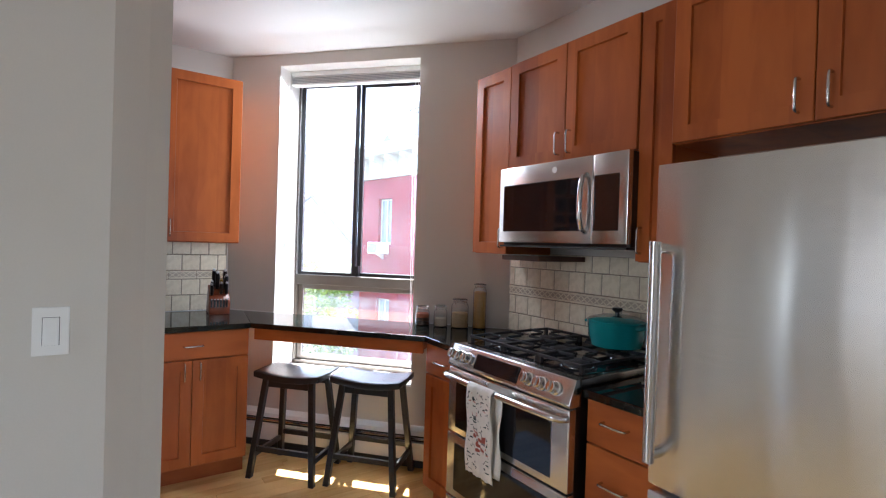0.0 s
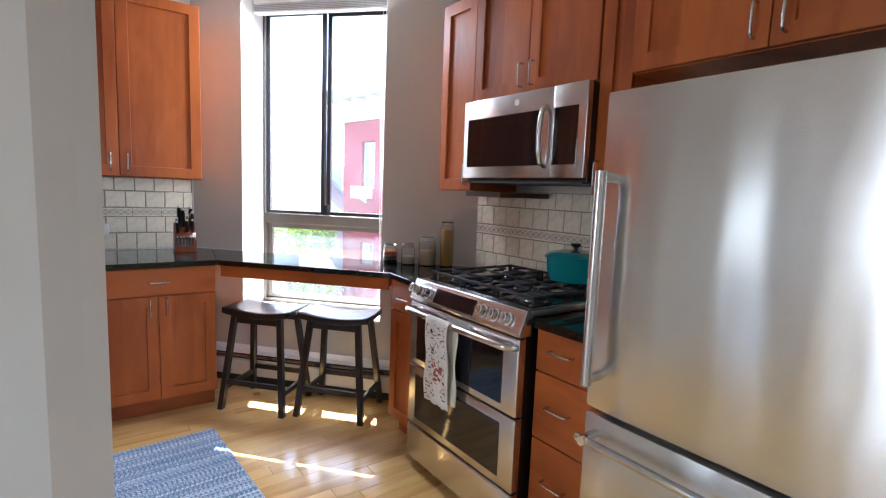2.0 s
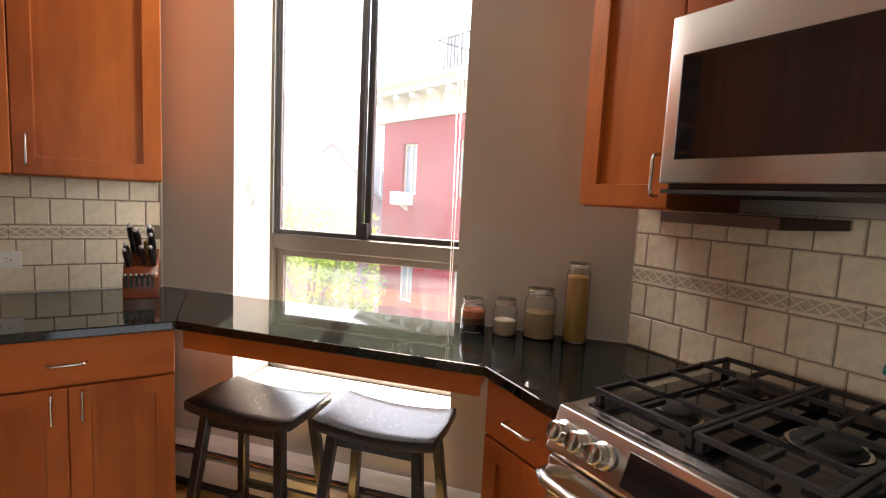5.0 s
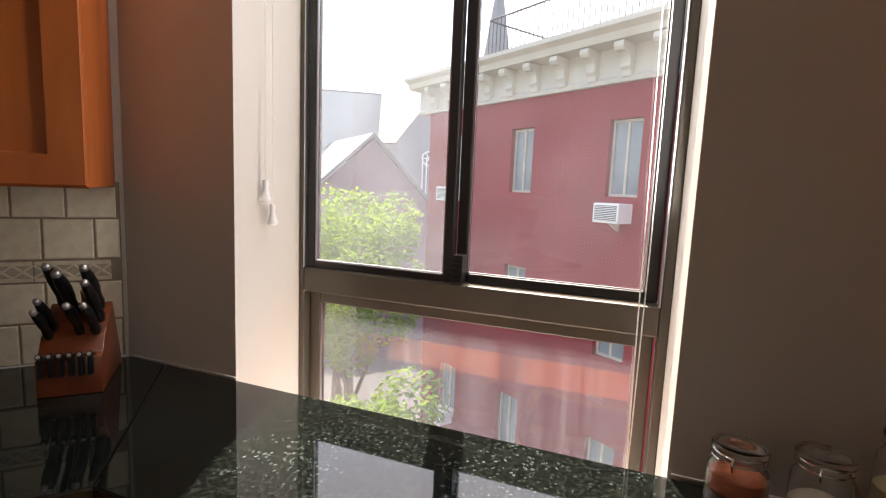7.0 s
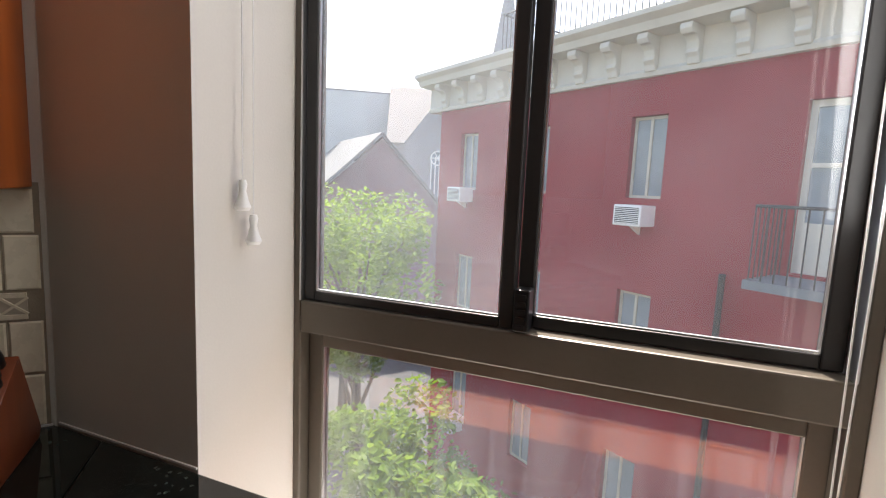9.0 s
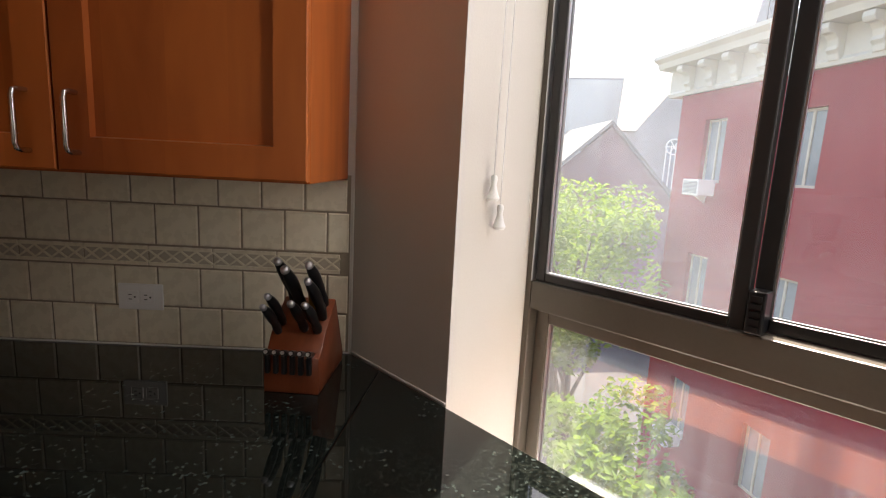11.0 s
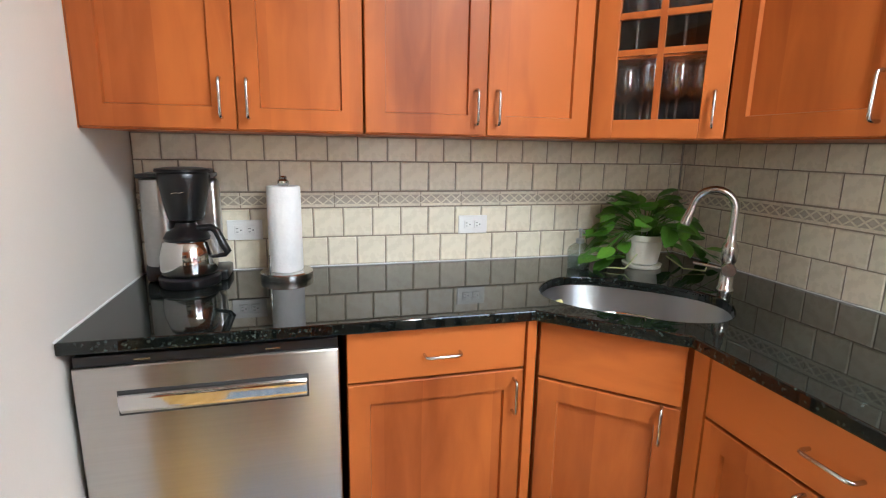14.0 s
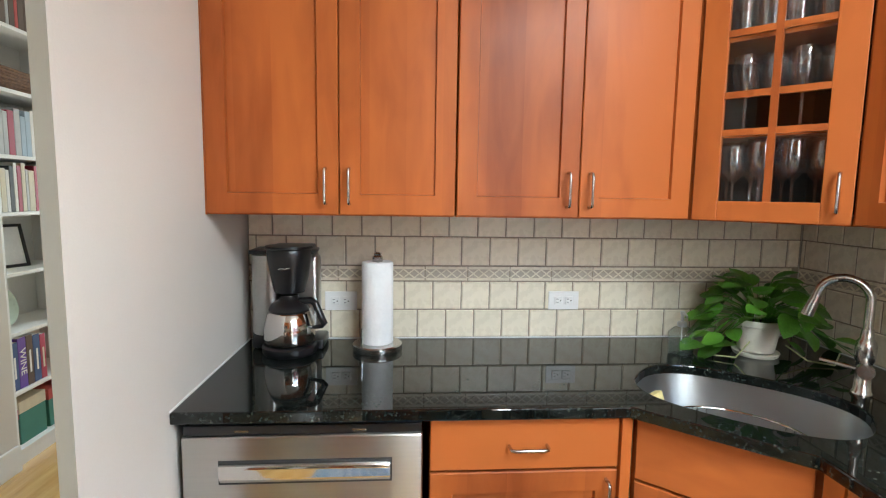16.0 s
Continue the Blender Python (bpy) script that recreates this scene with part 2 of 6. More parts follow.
M_NICKEL = material("brushed_nickel", (0.56, 0.545, 0.52), 0.22, 1.0, vary=0.02, scale=6, fine=20, bump=0.0, rvary=0.0)
M_CHROME = material("polished_steel", (0.66, 0.65, 0.63), 0.10, 1.0, vary=0.03, scale=20, fine=80, bump=0.0, rvary=0.03)
M_BLACKG = material("black_oven_glass", (0.010, 0.010, 0.012), 0.06, vary=0.1, bump=0.0, rvary=0.02)
M_IRON = material("cast_iron", (0.018, 0.018, 0.02), 0.5, vary=0.2, scale=30, fine=200, bump=0.06)
M_BLACK = material("black_plastic", (0.009, 0.009, 0.010), 0.28, vary=0.1, scale=8, fine=40, bump=0.0, rvary=0.0)
M_STOOL = material("worn_black_lacquer", (0.011, 0.010, 0.010), 0.30, vary=0.12, scale=8, fine=90, bump=0.003, coat=0.25)
M_TEAL = material("teal_enamel", (0.015, 0.23, 0.24), 0.15, vary=0.06, scale=10, fine=60, bump=0.0, coat=0.6)
M_BRONZE = material("bronze_aluminium", (0.10, 0.085, 0.068), 0.38, 0.3, vary=0.1, scale=8, fine=120, bump=0.01)
M_DARKAL = material("dark_anodised_sash", (0.022, 0.020, 0.020), 0.35, 0.2, vary=0.15, scale=8, fine=120, bump=0.01)
M_PLASTIC = material("white_plastic", (0.80, 0.79, 0.77), 0.35, vary=0.02, bump=0.0)
M_SLOT = material("dark_slot", (0.03, 0.03, 0.03), 0.6, bump=0.0)
M_PAPER = material("paper_towel", (0.84, 0.84, 0.83), 0.95, vary=0.04, scale=30, fine=90, bump=0.12)
M_PANE = pane_material("window_glass", 0.022)
M_HAZE = pane_material("dusty_window_glass", 0.055)
M_STREAK = pane_material("rain_streaked_window_glass", 0.04, ior=1.85, spread=0.4, stretch=(7, 1, 0.3), scale=5)
M_BORDER = material("border_recess", (0.47, 0.41, 0.325), 0.5, vary=0.1, scale=20, fine=90)
M_CABGLASS = pane_material("cabinet_glass", 0.0005)
M_GLASS = glass_material("clear_glass")
# clean glass: scattering film and raised ior stand in for bright highlights
M_STEMW = pane_material("drinking_glass", 0.07, ior=2.6)
M_SOAPG = pane_material("soap_bottle_glass", 0.10, (0.94, 0.98, 0.98), ior=2.0)
M_LEAF = material("pothos_leaf", (0.07, 0.20, 0.022), 0.32, vary=0.4, scale=14, fine=60, bump=0.03, color2=(0.15, 0.38, 0.045), coat=0.2, per_object=0.5)
M_POT = material("ivory_ceramic", (0.72, 0.69, 0.60), 0.3, vary=0.05, bump=0.01)
M_SOIL = material("potting_soil", (0.035, 0.022, 0.014), 0.95, vary=0.3, scale=60, fine=200, bump=0.2)
M_RED = material("red_painted_brick", (0.25, 0.015, 0.024), 0.8, vary=0.14, scale=0.8, fine=30, bump=0.05)
M_STONE = material("pale_cornice_paint", (0.56, 0.54, 0.47), 0.8, vary=0.12, scale=1.5, fine=20, bump=0.05)
M_GREYST = material("grey_stone", (0.30, 0.30, 0.30), 0.9, vary=0.15, scale=0.6, fine=6, bump=0.05)
M_SLATE = material("slate_roof", (0.10, 0.10, 0.105), 0.8, vary=0.12, scale=0.8, fine=8, bump=0.05)
M_PALEROOF = material("pale_roofing", (0.17, 0.175, 0.175), 0.8, vary=0.08, scale=0.5, fine=8, bump=0.03)
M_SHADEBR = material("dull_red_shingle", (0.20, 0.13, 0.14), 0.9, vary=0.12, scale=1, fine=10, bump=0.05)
M_FARGLASS = material("far_window_glass", (0.22, 0.26, 0.29), 0.08, vary=0.25, scale=1.0, fine=6, bump=0.0)
M_ASPHALT = material("asphalt", (0.055, 0.055, 0.055), 0.9, vary=0.2, scale=0.5, fine=30, bump=0.1)
M_BARK = material("bark", (0.10, 0.075, 0.05), 0.9, vary=0.25, scale=6, fine=40, bump=0.2)
M_TREE = material("street_tree_leaf", (0.07, 0.13, 0.015), 0.6, vary=0.35, scale=3, fine=20, bump=0.0, color2=(0.16, 0.26, 0.03), spec=0.15)


def let_light_through(m, share_through, tint):
    n, l = m.node_tree.nodes, m.node_tree.links
    t, mix = n.new("ShaderNodeBsdfTranslucent"), n.new("ShaderNodeMixShader")
    t.inputs["Color"].default_value = (*tint, 1)
    mix.inputs[0].default_value = share_through
    l.new(n["Principled BSDF"].outputs[0], mix.inputs[1])
    l.new(t.outputs[0], mix.inputs[2])
    l.new(mix.outputs[0], n["Material Output"].inputs[0])


let_light_through(M_TREE, 0.4, (0.22, 0.34, 0.03))
let_light_through(M_LEAF, 0.25, (0.14, 0.36, 0.03))
M_RAIL = material("black_railing", (0.02, 0.02, 0.022), 0.5, bump=0.0)


# ---- mesh helpers ----
def box(bm, x0, x1, y0, y1, z0, z1, bev=0.0, seg=2):
    vs = [bm.verts.new((x, y, z)) for z in (z0, z1) for y in (y0, y1) for x in (x0, x1)]
    fs = [bm.faces.new([vs[i] for i in q]) for q in ((0, 2, 3, 1), (4, 5, 7, 6), (0, 1, 5, 4), (2, 6, 7, 3), (0, 4, 6, 2), (1, 3, 7, 5))]
    if bev:
        es = list({e for f in fs for e in f.edges})
        bmesh.ops.bevel(bm, geom=es, offset=bev, segments=seg, profile=0.5, affect="EDGES")
    return fs


def prism(bm, poly, z0, z1, bev=0.0):
    lo = [bm.verts.new((x, y, z0)) for x, y in poly]
    hi = [bm.verts.new((x, y, z1)) for x, y in poly]
    n = len(poly)
    fs = [bm.faces.new(hi), bm.faces.new(lo[::-1])] + [bm.faces.new((lo[i], lo[(i + 1) % n], hi[(i + 1) % n], hi[i])) for i in range(n)]
    bmesh.ops.recalc_face_normals(bm, faces=fs)
    if bev:
        bmesh.ops.bevel(bm, geom=list(fs[0].edges) + list(fs[1].edges), offset=bev, segments=2, profile=0.5, affect="EDGES")
    return fs


def side_prism(bm, poly, x0, x1, bev=0.0):
    """A profile of (y, z) points drawn out along x."""
    a = [bm.verts.new((x0, y, z)) for y, z in poly]
    b = [bm.verts.new((x1, y, z)) for y, z in poly]
    n = len(poly)
    fs = [bm.faces.new(a), bm.faces.new(b[::-1])] + [bm.faces.new((a[i], b[i], b[(i + 1) % n], a[(i + 1) % n])) for i in range(n)]
    bmesh.ops.recalc_face_normals(bm, faces=fs)
    if bev:
        bmesh.ops.bevel(bm, geom=list({e for f in fs for e in f.edges}), offset=bev, segments=2, profile=0.5, affect="EDGES")
    return fs


def lathe(bm, profile, seg=24, cx=0.0, cy=0.0, close=True):
    rings = [[bm.verts.new((cx + r * math.cos(2 * math.pi * i / seg), cy + r * math.sin(2 * math.pi * i / seg), z)) for i in range(seg)] for r, z in profile]
    for a, b in zip(rings, rings[1:]):
        for i in range(seg):
            bm.faces.new((a[i], a[(i + 1) % seg], b[(i + 1) % seg], b[i]))
    if close:
        bm.faces.new(rings[0][::-1])
        bm.faces.new(rings[-1])
    return rings


def tube(bm, pts, r, seg=8, radii=None):
    pts = [Vector(p) for p in pts]
    rings, up = [], None
    for i, p in enumerate(pts):
        d = (pts[min(i + 1, len(pts) - 1)] - pts[max(i - 1, 0)]).normalized()
        if up is None:
            up = d.orthogonal().normalized()
        up = (up - d * up.dot(d)).normalized()
        side = d.cross(up)
        rr = radii[i] if radii else r
        rings.append([bm.verts.new(p + up * (rr * math.cos(2 * math.pi * k / seg)) + side * (rr * math.sin(2 * math.pi * k / seg))) for k in range(seg)])
    for a, b in zip(rings, rings[1:]):
        for k in range(seg):
            bm.faces.new((a[k], a[(k + 1) % seg], b[(k + 1) % seg], b[k]))
    bm.faces.new(rings[0][::-1])
    bm.faces.new(rings[-1])


def arc(c, r, a0, a1, n, plane="xz"):
    out = []
    for i in range(n + 1):
        a = radians(a0 + (a1 - a0) * i / n)
        p, q = r * math.cos(a), r * math.sin(a)
        out.append((c[0] + p, c[1], c[2] + q) if plane == "xz" else (c[0] + p, c[1] + q, c[2]) if plane == "xy" else (c[0], c[1] + p, c[2] + q))
    return out


def part(name, bm, mat, parent=None, label="", smooth=0, m=None):
    mesh = bpy.data.meshes.new(name)
    bmesh.ops.recalc_face_normals(bm, faces=bm.faces)
    bm.to_mesh(mesh)
    bm.free()
    mesh.materials.append(mat)
    if smooth:
        mesh.shade_smooth()
        mesh.set_sharp_from_angle(angle=radians(smooth))
    ob = new(name, mesh)
    if parent is not None:
        ob.parent = parent
    if m is not None:
        ob.matrix_basis = m
    if label:
        ob["label"] = label
    return ob


def share(name, src, parent, m):
    ob = new(name, src.data)
    ob.parent = parent
    ob.matrix_basis = m
    return ob


def thing(name, label, category, m, group=""):
    root = new(name)
    root.empty_display_size = 0.1
    root.matrix_basis = m
    return tagged(root, label, category, group)


def structure(name, bm, mat, label="", category="", smooth=0, m=None):
    return tagged(part(name, bm, mat, None, "", smooth, m), label, category, "", "structure")


def B():
    return bmesh.new()


# ---- structure: kitchen ----
ANG = math.degrees(math.atan2(-0.745, 0.667))
WIN = pose(2.79, 5.66, 0, 0, 0, ANG)      # along the window wall, y outwards
CEIL, XW, YN, XE = 2.69, 1.0, 5.94, 3.861
NCOR, ECOR = (2.535, 5.94), (3.861, 4.455)

bm = B()
prism(bm, [(-3.3, -1.9), (5.0, -1.9), (5.0, 1.2), (3.99, 1.2), (3.99, 4.5), (2.67, 6.03), (-3.3, 6.03)], -0.22, -0.012)
floor = structure("floor", bm, M_FLOOR, "honey-coloured oak strip floor", "floor")
bm = B()
prism(bm, [(-3.3, -1.9), (5.0, -1.9), (5.0, 1.2), (4.2, 1.2), (4.2, 4.6), (2.85, 6.1), (-3.3, 6.1)], CEIL, CEIL + 0.2)
structure("ceiling", bm, M_CEIL, "smooth off-white painted ceiling", "ceiling")
bm = B()
box(bm, XW - 0.14, XW, 3.829, YN + 0.14, 0, CEIL)
wall_west = structure("wall_west", bm, M_WALL, "greige painted kitchen wall behind the sink run", "wall")
bm = B()
prism(bm, [(XW, YN), (2.535, YN), (2.63, YN + 0.14), (XW, YN + 0.14)], 0, CEIL)
wall_north = structure("wall_north", bm, M_WALL, "greige painted kitchen wall", "wall")
bm = B()
box(bm, XE, XE + 0.14, 1.2, 4.455, 0, CEIL)
wall_east = structure("wall_east", bm, M_WALL, "greige painted wall behind the range", "wall")
bm = B()
OPEN_L, OPEN_R, OPEN_B, OPEN_T, DEEP = 0.0, 1.0, 0.50, 2.61, 0.345
box(bm, -0.385, OPEN_L, 0, DEEP, 0, CEIL)
box(bm, OPEN_R, 1.625, 0, DEEP, 0, CEIL)
box(bm, OPEN_L, OPEN_R, 0, DEEP, OPEN_T, CEIL)
box(bm, OPEN_L, OPEN_R, 0, DEEP, 0, OPEN_B)
structure("wall_window", bm, M_WALL, "greige painted angled wall with a deep window opening", "wall", m=WIN)
# wing wall with the switch, bending parallel to the window wall
U, N2 = Vector((0.667, -0.745)), Vector((0.745, 0.667))
K2, K3, K4, K1 = Vector((1.963, 3.828)), Vector((1.906, 3.782)), Vector((1.824, 3.70)), Vector((1.72, 3.828))
bm = B()
prism(bm, [(0.75, 3.70), tuple(K4), tuple(K3), tuple(K2), tuple(K1), (0.75, 3.828)], 0, CEIL)
# doorway left open so the refrigerator door mirrors the added streak lamp
box(bm, -3.3, -0.5, 3.70, 3.828, 0, CEIL)
box(bm, -0.5, 0.75, 3.70, 3.828, 2.06, CEIL)
structure("wall_wing", bm, M_WALL, "greige painted wing wall with an angled end", "wall")
# added unseen room off the corridor, closed around, holding the refrigerator streak lamp
bm = B()
box(bm, -3.3, 0.86, 5.90, 6.03, 0, CEIL)
structure("wall_added_room_north", bm, M_WALL, "plain wall of an added unseen room", "wall")
bm = B()
for y0, y1, z0, z1 in ((3.828, 4.98, 0, CEIL), (5.30, 5.90, 0, CEIL), (4.98, 5.30, 0, 0.7), (4.98, 5.30, 2.3, CEIL)):
    box(bm, -2.84, -2.7, y0, y1, z0, z1)
structure("wall_added_room_west", bm, M_WALL, "plain wall of an added unseen room with a narrow opening", "wall")
# wall that ends beside the refrigerator
J1 = Vector((2.685, 2.256))
J2 = J1 + U * 2.3
bm = B()
prism(bm, [tuple(J1), tuple(J2), (J2.x + 0.25, J2.y), (3.86, 1.35), (3.86, J1.y)], 0, CEIL)
structure("wall_beside_fridge", bm, M_WALL, "greige painted angled wall end beside the refrigerator", "wall")
# hall that closes the place
bm = B()
box(bm, 0.245, 0.95, 2.08, 2.41, 0, CEIL)
structure("wall_bookcase", bm, M_WALL, "light greige hall wall beside the bookcase", "wall")
bm = B()
box(bm, -3.3, 0.245, 1.98, 2.08, 0, CEIL)
structure("wall_behind_bookcase", bm, M_WALL, "light hall wall behind the bookcase", "wall")
bm = B()
box(bm, -3.3, -2.72, 2.08, 2.55, 0, CEIL)
# assumed, unseen window opening for the corridor lamp
box(bm, -2.84, -2.7, 2.55, 3.5, 0, 0.8)
box(bm, -2.84, -2.7, 2.55, 3.5, 2.2, CEIL)
box(bm, -3.3, -2.72, 3.5, 3.70, 0, CEIL)
structure("wall_corridor_end", bm, M_WALL, "hall end wall with a window opening", "wall")
bm = B()
box(bm, 0.80, 0.93, -1.7, 2.08, 0, CEIL)
structure("wall_hall_west", bm, M_WALL, "plain hall wall", "wall")
bm = B()
# assumed, unseen window opening in the south wall for the hall lamp
for x0, x1, z0, z1 in ((0.82, 1.3, 0, CEIL), (3.3, 5.0, 0, CEIL), (1.3, 3.3, 0, 0.7), (1.3, 3.3, 2.3, CEIL)):
    box(bm, x0, x1, -1.9, -1.7, z0, z1)
structure("wall_hall_south", bm, M_WALL, "plain hall wall with a window opening", "wall")
bm = B()
box(bm, 4.86, 5.0, -1.7, 1.06, 0, CEIL)
box(bm, 3.99, 5.0, 1.06, 1.2, 0, CEIL)
structure("wall_hall_east", bm, M_WALL, "plain hall wall", "wall")
bm = B()
box(bm, 0.245, 0.95, 2.41, 2.425, 0, 0.14, 0.004)
structure("baseboard", bm, M_WHITE, "white painted baseboard", "baseboard")

# ---- window ----
win = tagged(thing("window_1", "tall bronze aluminium sliding window over a fixed pane", "window", WIN), kind="structure")
FN = 0.25
XR = OPEN_R
bm = B()
for x0, x1, z0, z1 in ((0.0, 0.018, 0.5, 2.61), (XR - 0.022, XR, 0.5, 2.61), (0.018, XR - 0.022, 0.5, 0.54), (0.018, XR - 0.022, 1.098, 1.168), (0.018, XR - 0.022, 2.565, 2.61)):
    box(bm, x0, x1, FN, FN + 0.085, z0, z1, 0.004)
part("window_frame", bm, M_BRONZE, win, "taupe-brown aluminium frame")
for x0, x1 in ((0.0185, 0.0225), (XR - 0.0265, XR - 0.0225)):
    bm = B()
    box(bm, x0, x1, FN - 0.004, FN + 0.05, 1.169, 2.564)
    part("track_rib", bm, M_CAP, win, "bright metal track rib")


def sash(name, x0, x1, y, z0, z1, w, mat, lab, pane_mat):
    bm = B()
    box(bm, x0, x0 + w, y, y + 0.028, z0, z1, 0.003)
    box(bm, x1 - w, x1, y, y + 0.028, z0, z1, 0.003)
    box(bm, x0 + w, x1 - w, y, y + 0.028, z0, z0 + w * 0.8, 0.003)
    box(bm, x0 + w, x1 - w, y, y + 0.028, z1 - w, z1, 0.003)
    fr = part(name, bm, mat, win, lab)
    bm = B()
    box(bm, x0 + w, x1 - w, y + 0.011, y + 0.017, z0 + w * 0.8, z1 - w)
    pane = part("pane", bm, pane_mat, fr, "clear, slightly dusty glass")
    pane.visible_shadow = False
    bm = B()
    g = 0.003
    for a0, a1, b0, b1 in ((x0 + w, x1 - w, z0 + w * 0.8, z0 + w * 0.8 + g), (x0 + w, x0 + w + g, z0 + w * 0.8 + g, z1 - w), (x1 - w - g, x1 - w, z0 + w * 0.8 + g, z1 - w)):
        box(bm, a0, a1, y + 0.004, y + 0.0105, b0, b1)
    part("glazing_bead", bm, M_CAP, fr, "bright metal glazing bead")
    return fr


sash("sliding_sash", 0.024, 0.476, FN + 0.006, 1.170, 2.563, 0.026, M_DARKAL, "dark sliding sash", M_HAZE)
sash("fixed_sash", 0.475, XR - 0.028, FN + 0.036, 1.170, 2.563, 0.030, M_DARKAL, "dark outer sash", M_PANE)
sash("lower_sash", 0.020, XR - 0.029, FN + 0.030, 0.542, 1.097, 0.035, M_BRONZE, "fixed lower light", M_STREAK)
bm = B()
box(bm, 0.478, 0.506, FN - 0.004, FN + 0.034, 1.170, 1.246, 0.003)
for k in range(5):
    box(bm, 0.484, 0.500, FN - 0.008, FN - 0.003, 1.176 + 0.0135 * k, 1.184 + 0.0135 * k)
part("latch", bm, M_BLACK, win, "black ribbed sash latch")
bm = B()
box(bm, 0.001, XR - 0.001, 0.004, FN - 0.002, 0.5, 0.512, 0.003)
part("window_sill", bm, M_WHITE, win, "white painted sill")

blind = thing("window_blind", "white mini blind raised and stacked at the window head", "blind", WIN @ pose(0, 0.15, 0))
bm = B()
box(bm, 0.012, 0.992, -0.03, 0.03, 2.575, 2.608, 0.003)
part("headrail", bm, M_PLASTIC, blind)
# every second white slat is coloured grey for the backlit stack's shade
for k in range(8):
    bm = B()
    box(bm, 0.014, 0.990, -0.025, 0.025, 2.530 + 0.0052 * k, 2.5325 + 0.0052 * k)
    part("slat", bm, M_PLASTIC if k % 2 else material("slat_painted_shade", (0.42, 0.42, 0.45), 0.5, bump=0), blind)
bm = B()
box(bm, 0.012, 0.992, -0.026, 0.026, 2.512, 2.528, 0.004)
part("bottom_rail", bm, M_PLASTIC, blind)
for x, y, z in ((0.018, -0.062, 1.362), (0.022, -0.040, 1.300)):
    bm = B()
    tube(bm, [(x, y, 2.58), (x + 0.002, y, 2.0), (x, y, z + 0.045)], 0.0012, 5)
    part("cord", bm, M_PLASTIC, blind)
    bm = B()
    lathe(bm, [(0.006, z + 0.054), (0.008, z + 0.046), (0.006, z + 0.034), (0.010, z + 0.018), (0.0145, z + 0.006), (0.011, z)], 14, x, y)
    part("tassel", bm, M_PLASTIC, blind, "white turned cord tassel", 40)
for x, b in ((0.925, 0.014), (0.945, -0.012)):
    bm = B()
    tube(bm, [(x, 0.0, 2.58), (x - 0.004, 0.0, 2.0), (x + 0.3 * b, 0.0, 1.3), (x + b * 0.6, 0.0, 0.9), (x + b, 0.0, 0.62)], 0.0014, 5)
    part("cord", bm, M_PLASTIC, blind)

# baseboard heater under the window
heater = thing("baseboard_heater", "long cream metal baseboard heater under the window", "heater", WIN)
bm = B()
box(bm, -0.36, 1.52, -0.058, -0.012, 0.055, 0.165, 0.004)
part("front_panel", bm, M_WHITE, heater)
bm = B()
side_prism(bm, [(-0.002, 0.255), (-0.05, 0.235), (-0.062, 0.212), (-0.058, 0.212), (-0.046, 0.23), (-0.002, 0.245)], -0.36, 1.52)
part("hood", bm, M_WHITE, heater)
bm = B()
box(bm, -0.36, 1.52, -0.035, -0.002, 0.0, 0.235)
part("fin_core", bm, M_SLOT, heater, "dark fins behind the slot")
bm = B()
tube(bm, [(-0.36, -0.05, 0.19), (1.52, -0.05, 0.19)], 0.009, 8)
part("damper_rod", bm, M_STEELH, heater)


# ---- cabinets ----
def slab_front(bm, x0, x1, z0, z1):
    box(bm, x0, x1, 0, 0.02, z0, z1, 0.003)


def shaker(bm, x0, x1, z0, z1, rail=0.058, deep=0.012):
    def ring(i, y):
        return [bm.verts.new((x, y, z)) for x, z in ((x0 + i, z0 + i), (x1 - i, z0 + i), (x1 - i, z1 - i), (x0 + i, z1 - i))]
    back, edge, face, lip, panel = ring(0, 0.021), ring(0, 0.0025), ring(0.0025, 0.0), ring(rail, 0.0), ring(rail + 0.0025, deep)
    for p, q in ((back, edge), (edge, face), (face, lip), (lip, panel)):
        for i in range(4):
            bm.faces.new((p[i], p[(i + 1) % 4], q[(i + 1) % 4], q[i]))
    bm.faces.new(panel)
    bm.faces.new(back[::-1])


def handle(parent, x, z, vertical=True, length=0.1):
    bm = B()
    h, r, o = length / 2, 0.0045, 0.03
    path = [(0, 0.0, -h), (0, -o + 0.012, -h), (0, -o + 0.003, -h + 0.003), (0, -o, -h + 0.012), (0, -o, h - 0.012), (0, -o + 0.003, h - 0.003), (0, -o + 0.012, h), (0, 0.0, h)]
    if not vertical:
        path = [(c, b, a) for a, b, c in path]
    tube(bm, [(x + a, b, z + c) for a, b, c in path], r, 8)
    return part("handle", bm, M_NICKEL, parent, "brushed nickel bar handle", 50)


def door_leaf(root, x0, x1, z0, z1, hx=None, hz=None, flat=False, level=False, length=0.1):
    bm = B()
    if flat:
        slab_front(bm, x0, x1, z0, z1)
    else:
        shaker(bm, x0, x1, z0, z1)
    d = part("drawer_front" if flat else "door", bm, M_WOODH if flat else M_WOOD, root)
    if hx is not None:
        handle(d, hx, hz, not level, length)
    return d


def upper(label, m, w, h, d, doors, group="wall cabinets", body=True):
    """doors: (x0, x1, handle x)"""
    root = thing("wall_cabinet", label, "cabinet", m, group)
    bm = B()
    box(bm, 0.001, w - 0.001, 0.021, d, 0, h, 0.002)
    part("body", bm, M_WOOD, root)
    for x0, x1, hx in doors:
        door_leaf(root, x0 + 0.0015, x1 - 0.0015, 0.004, h - 0.003, hx, 0.085)
    return root


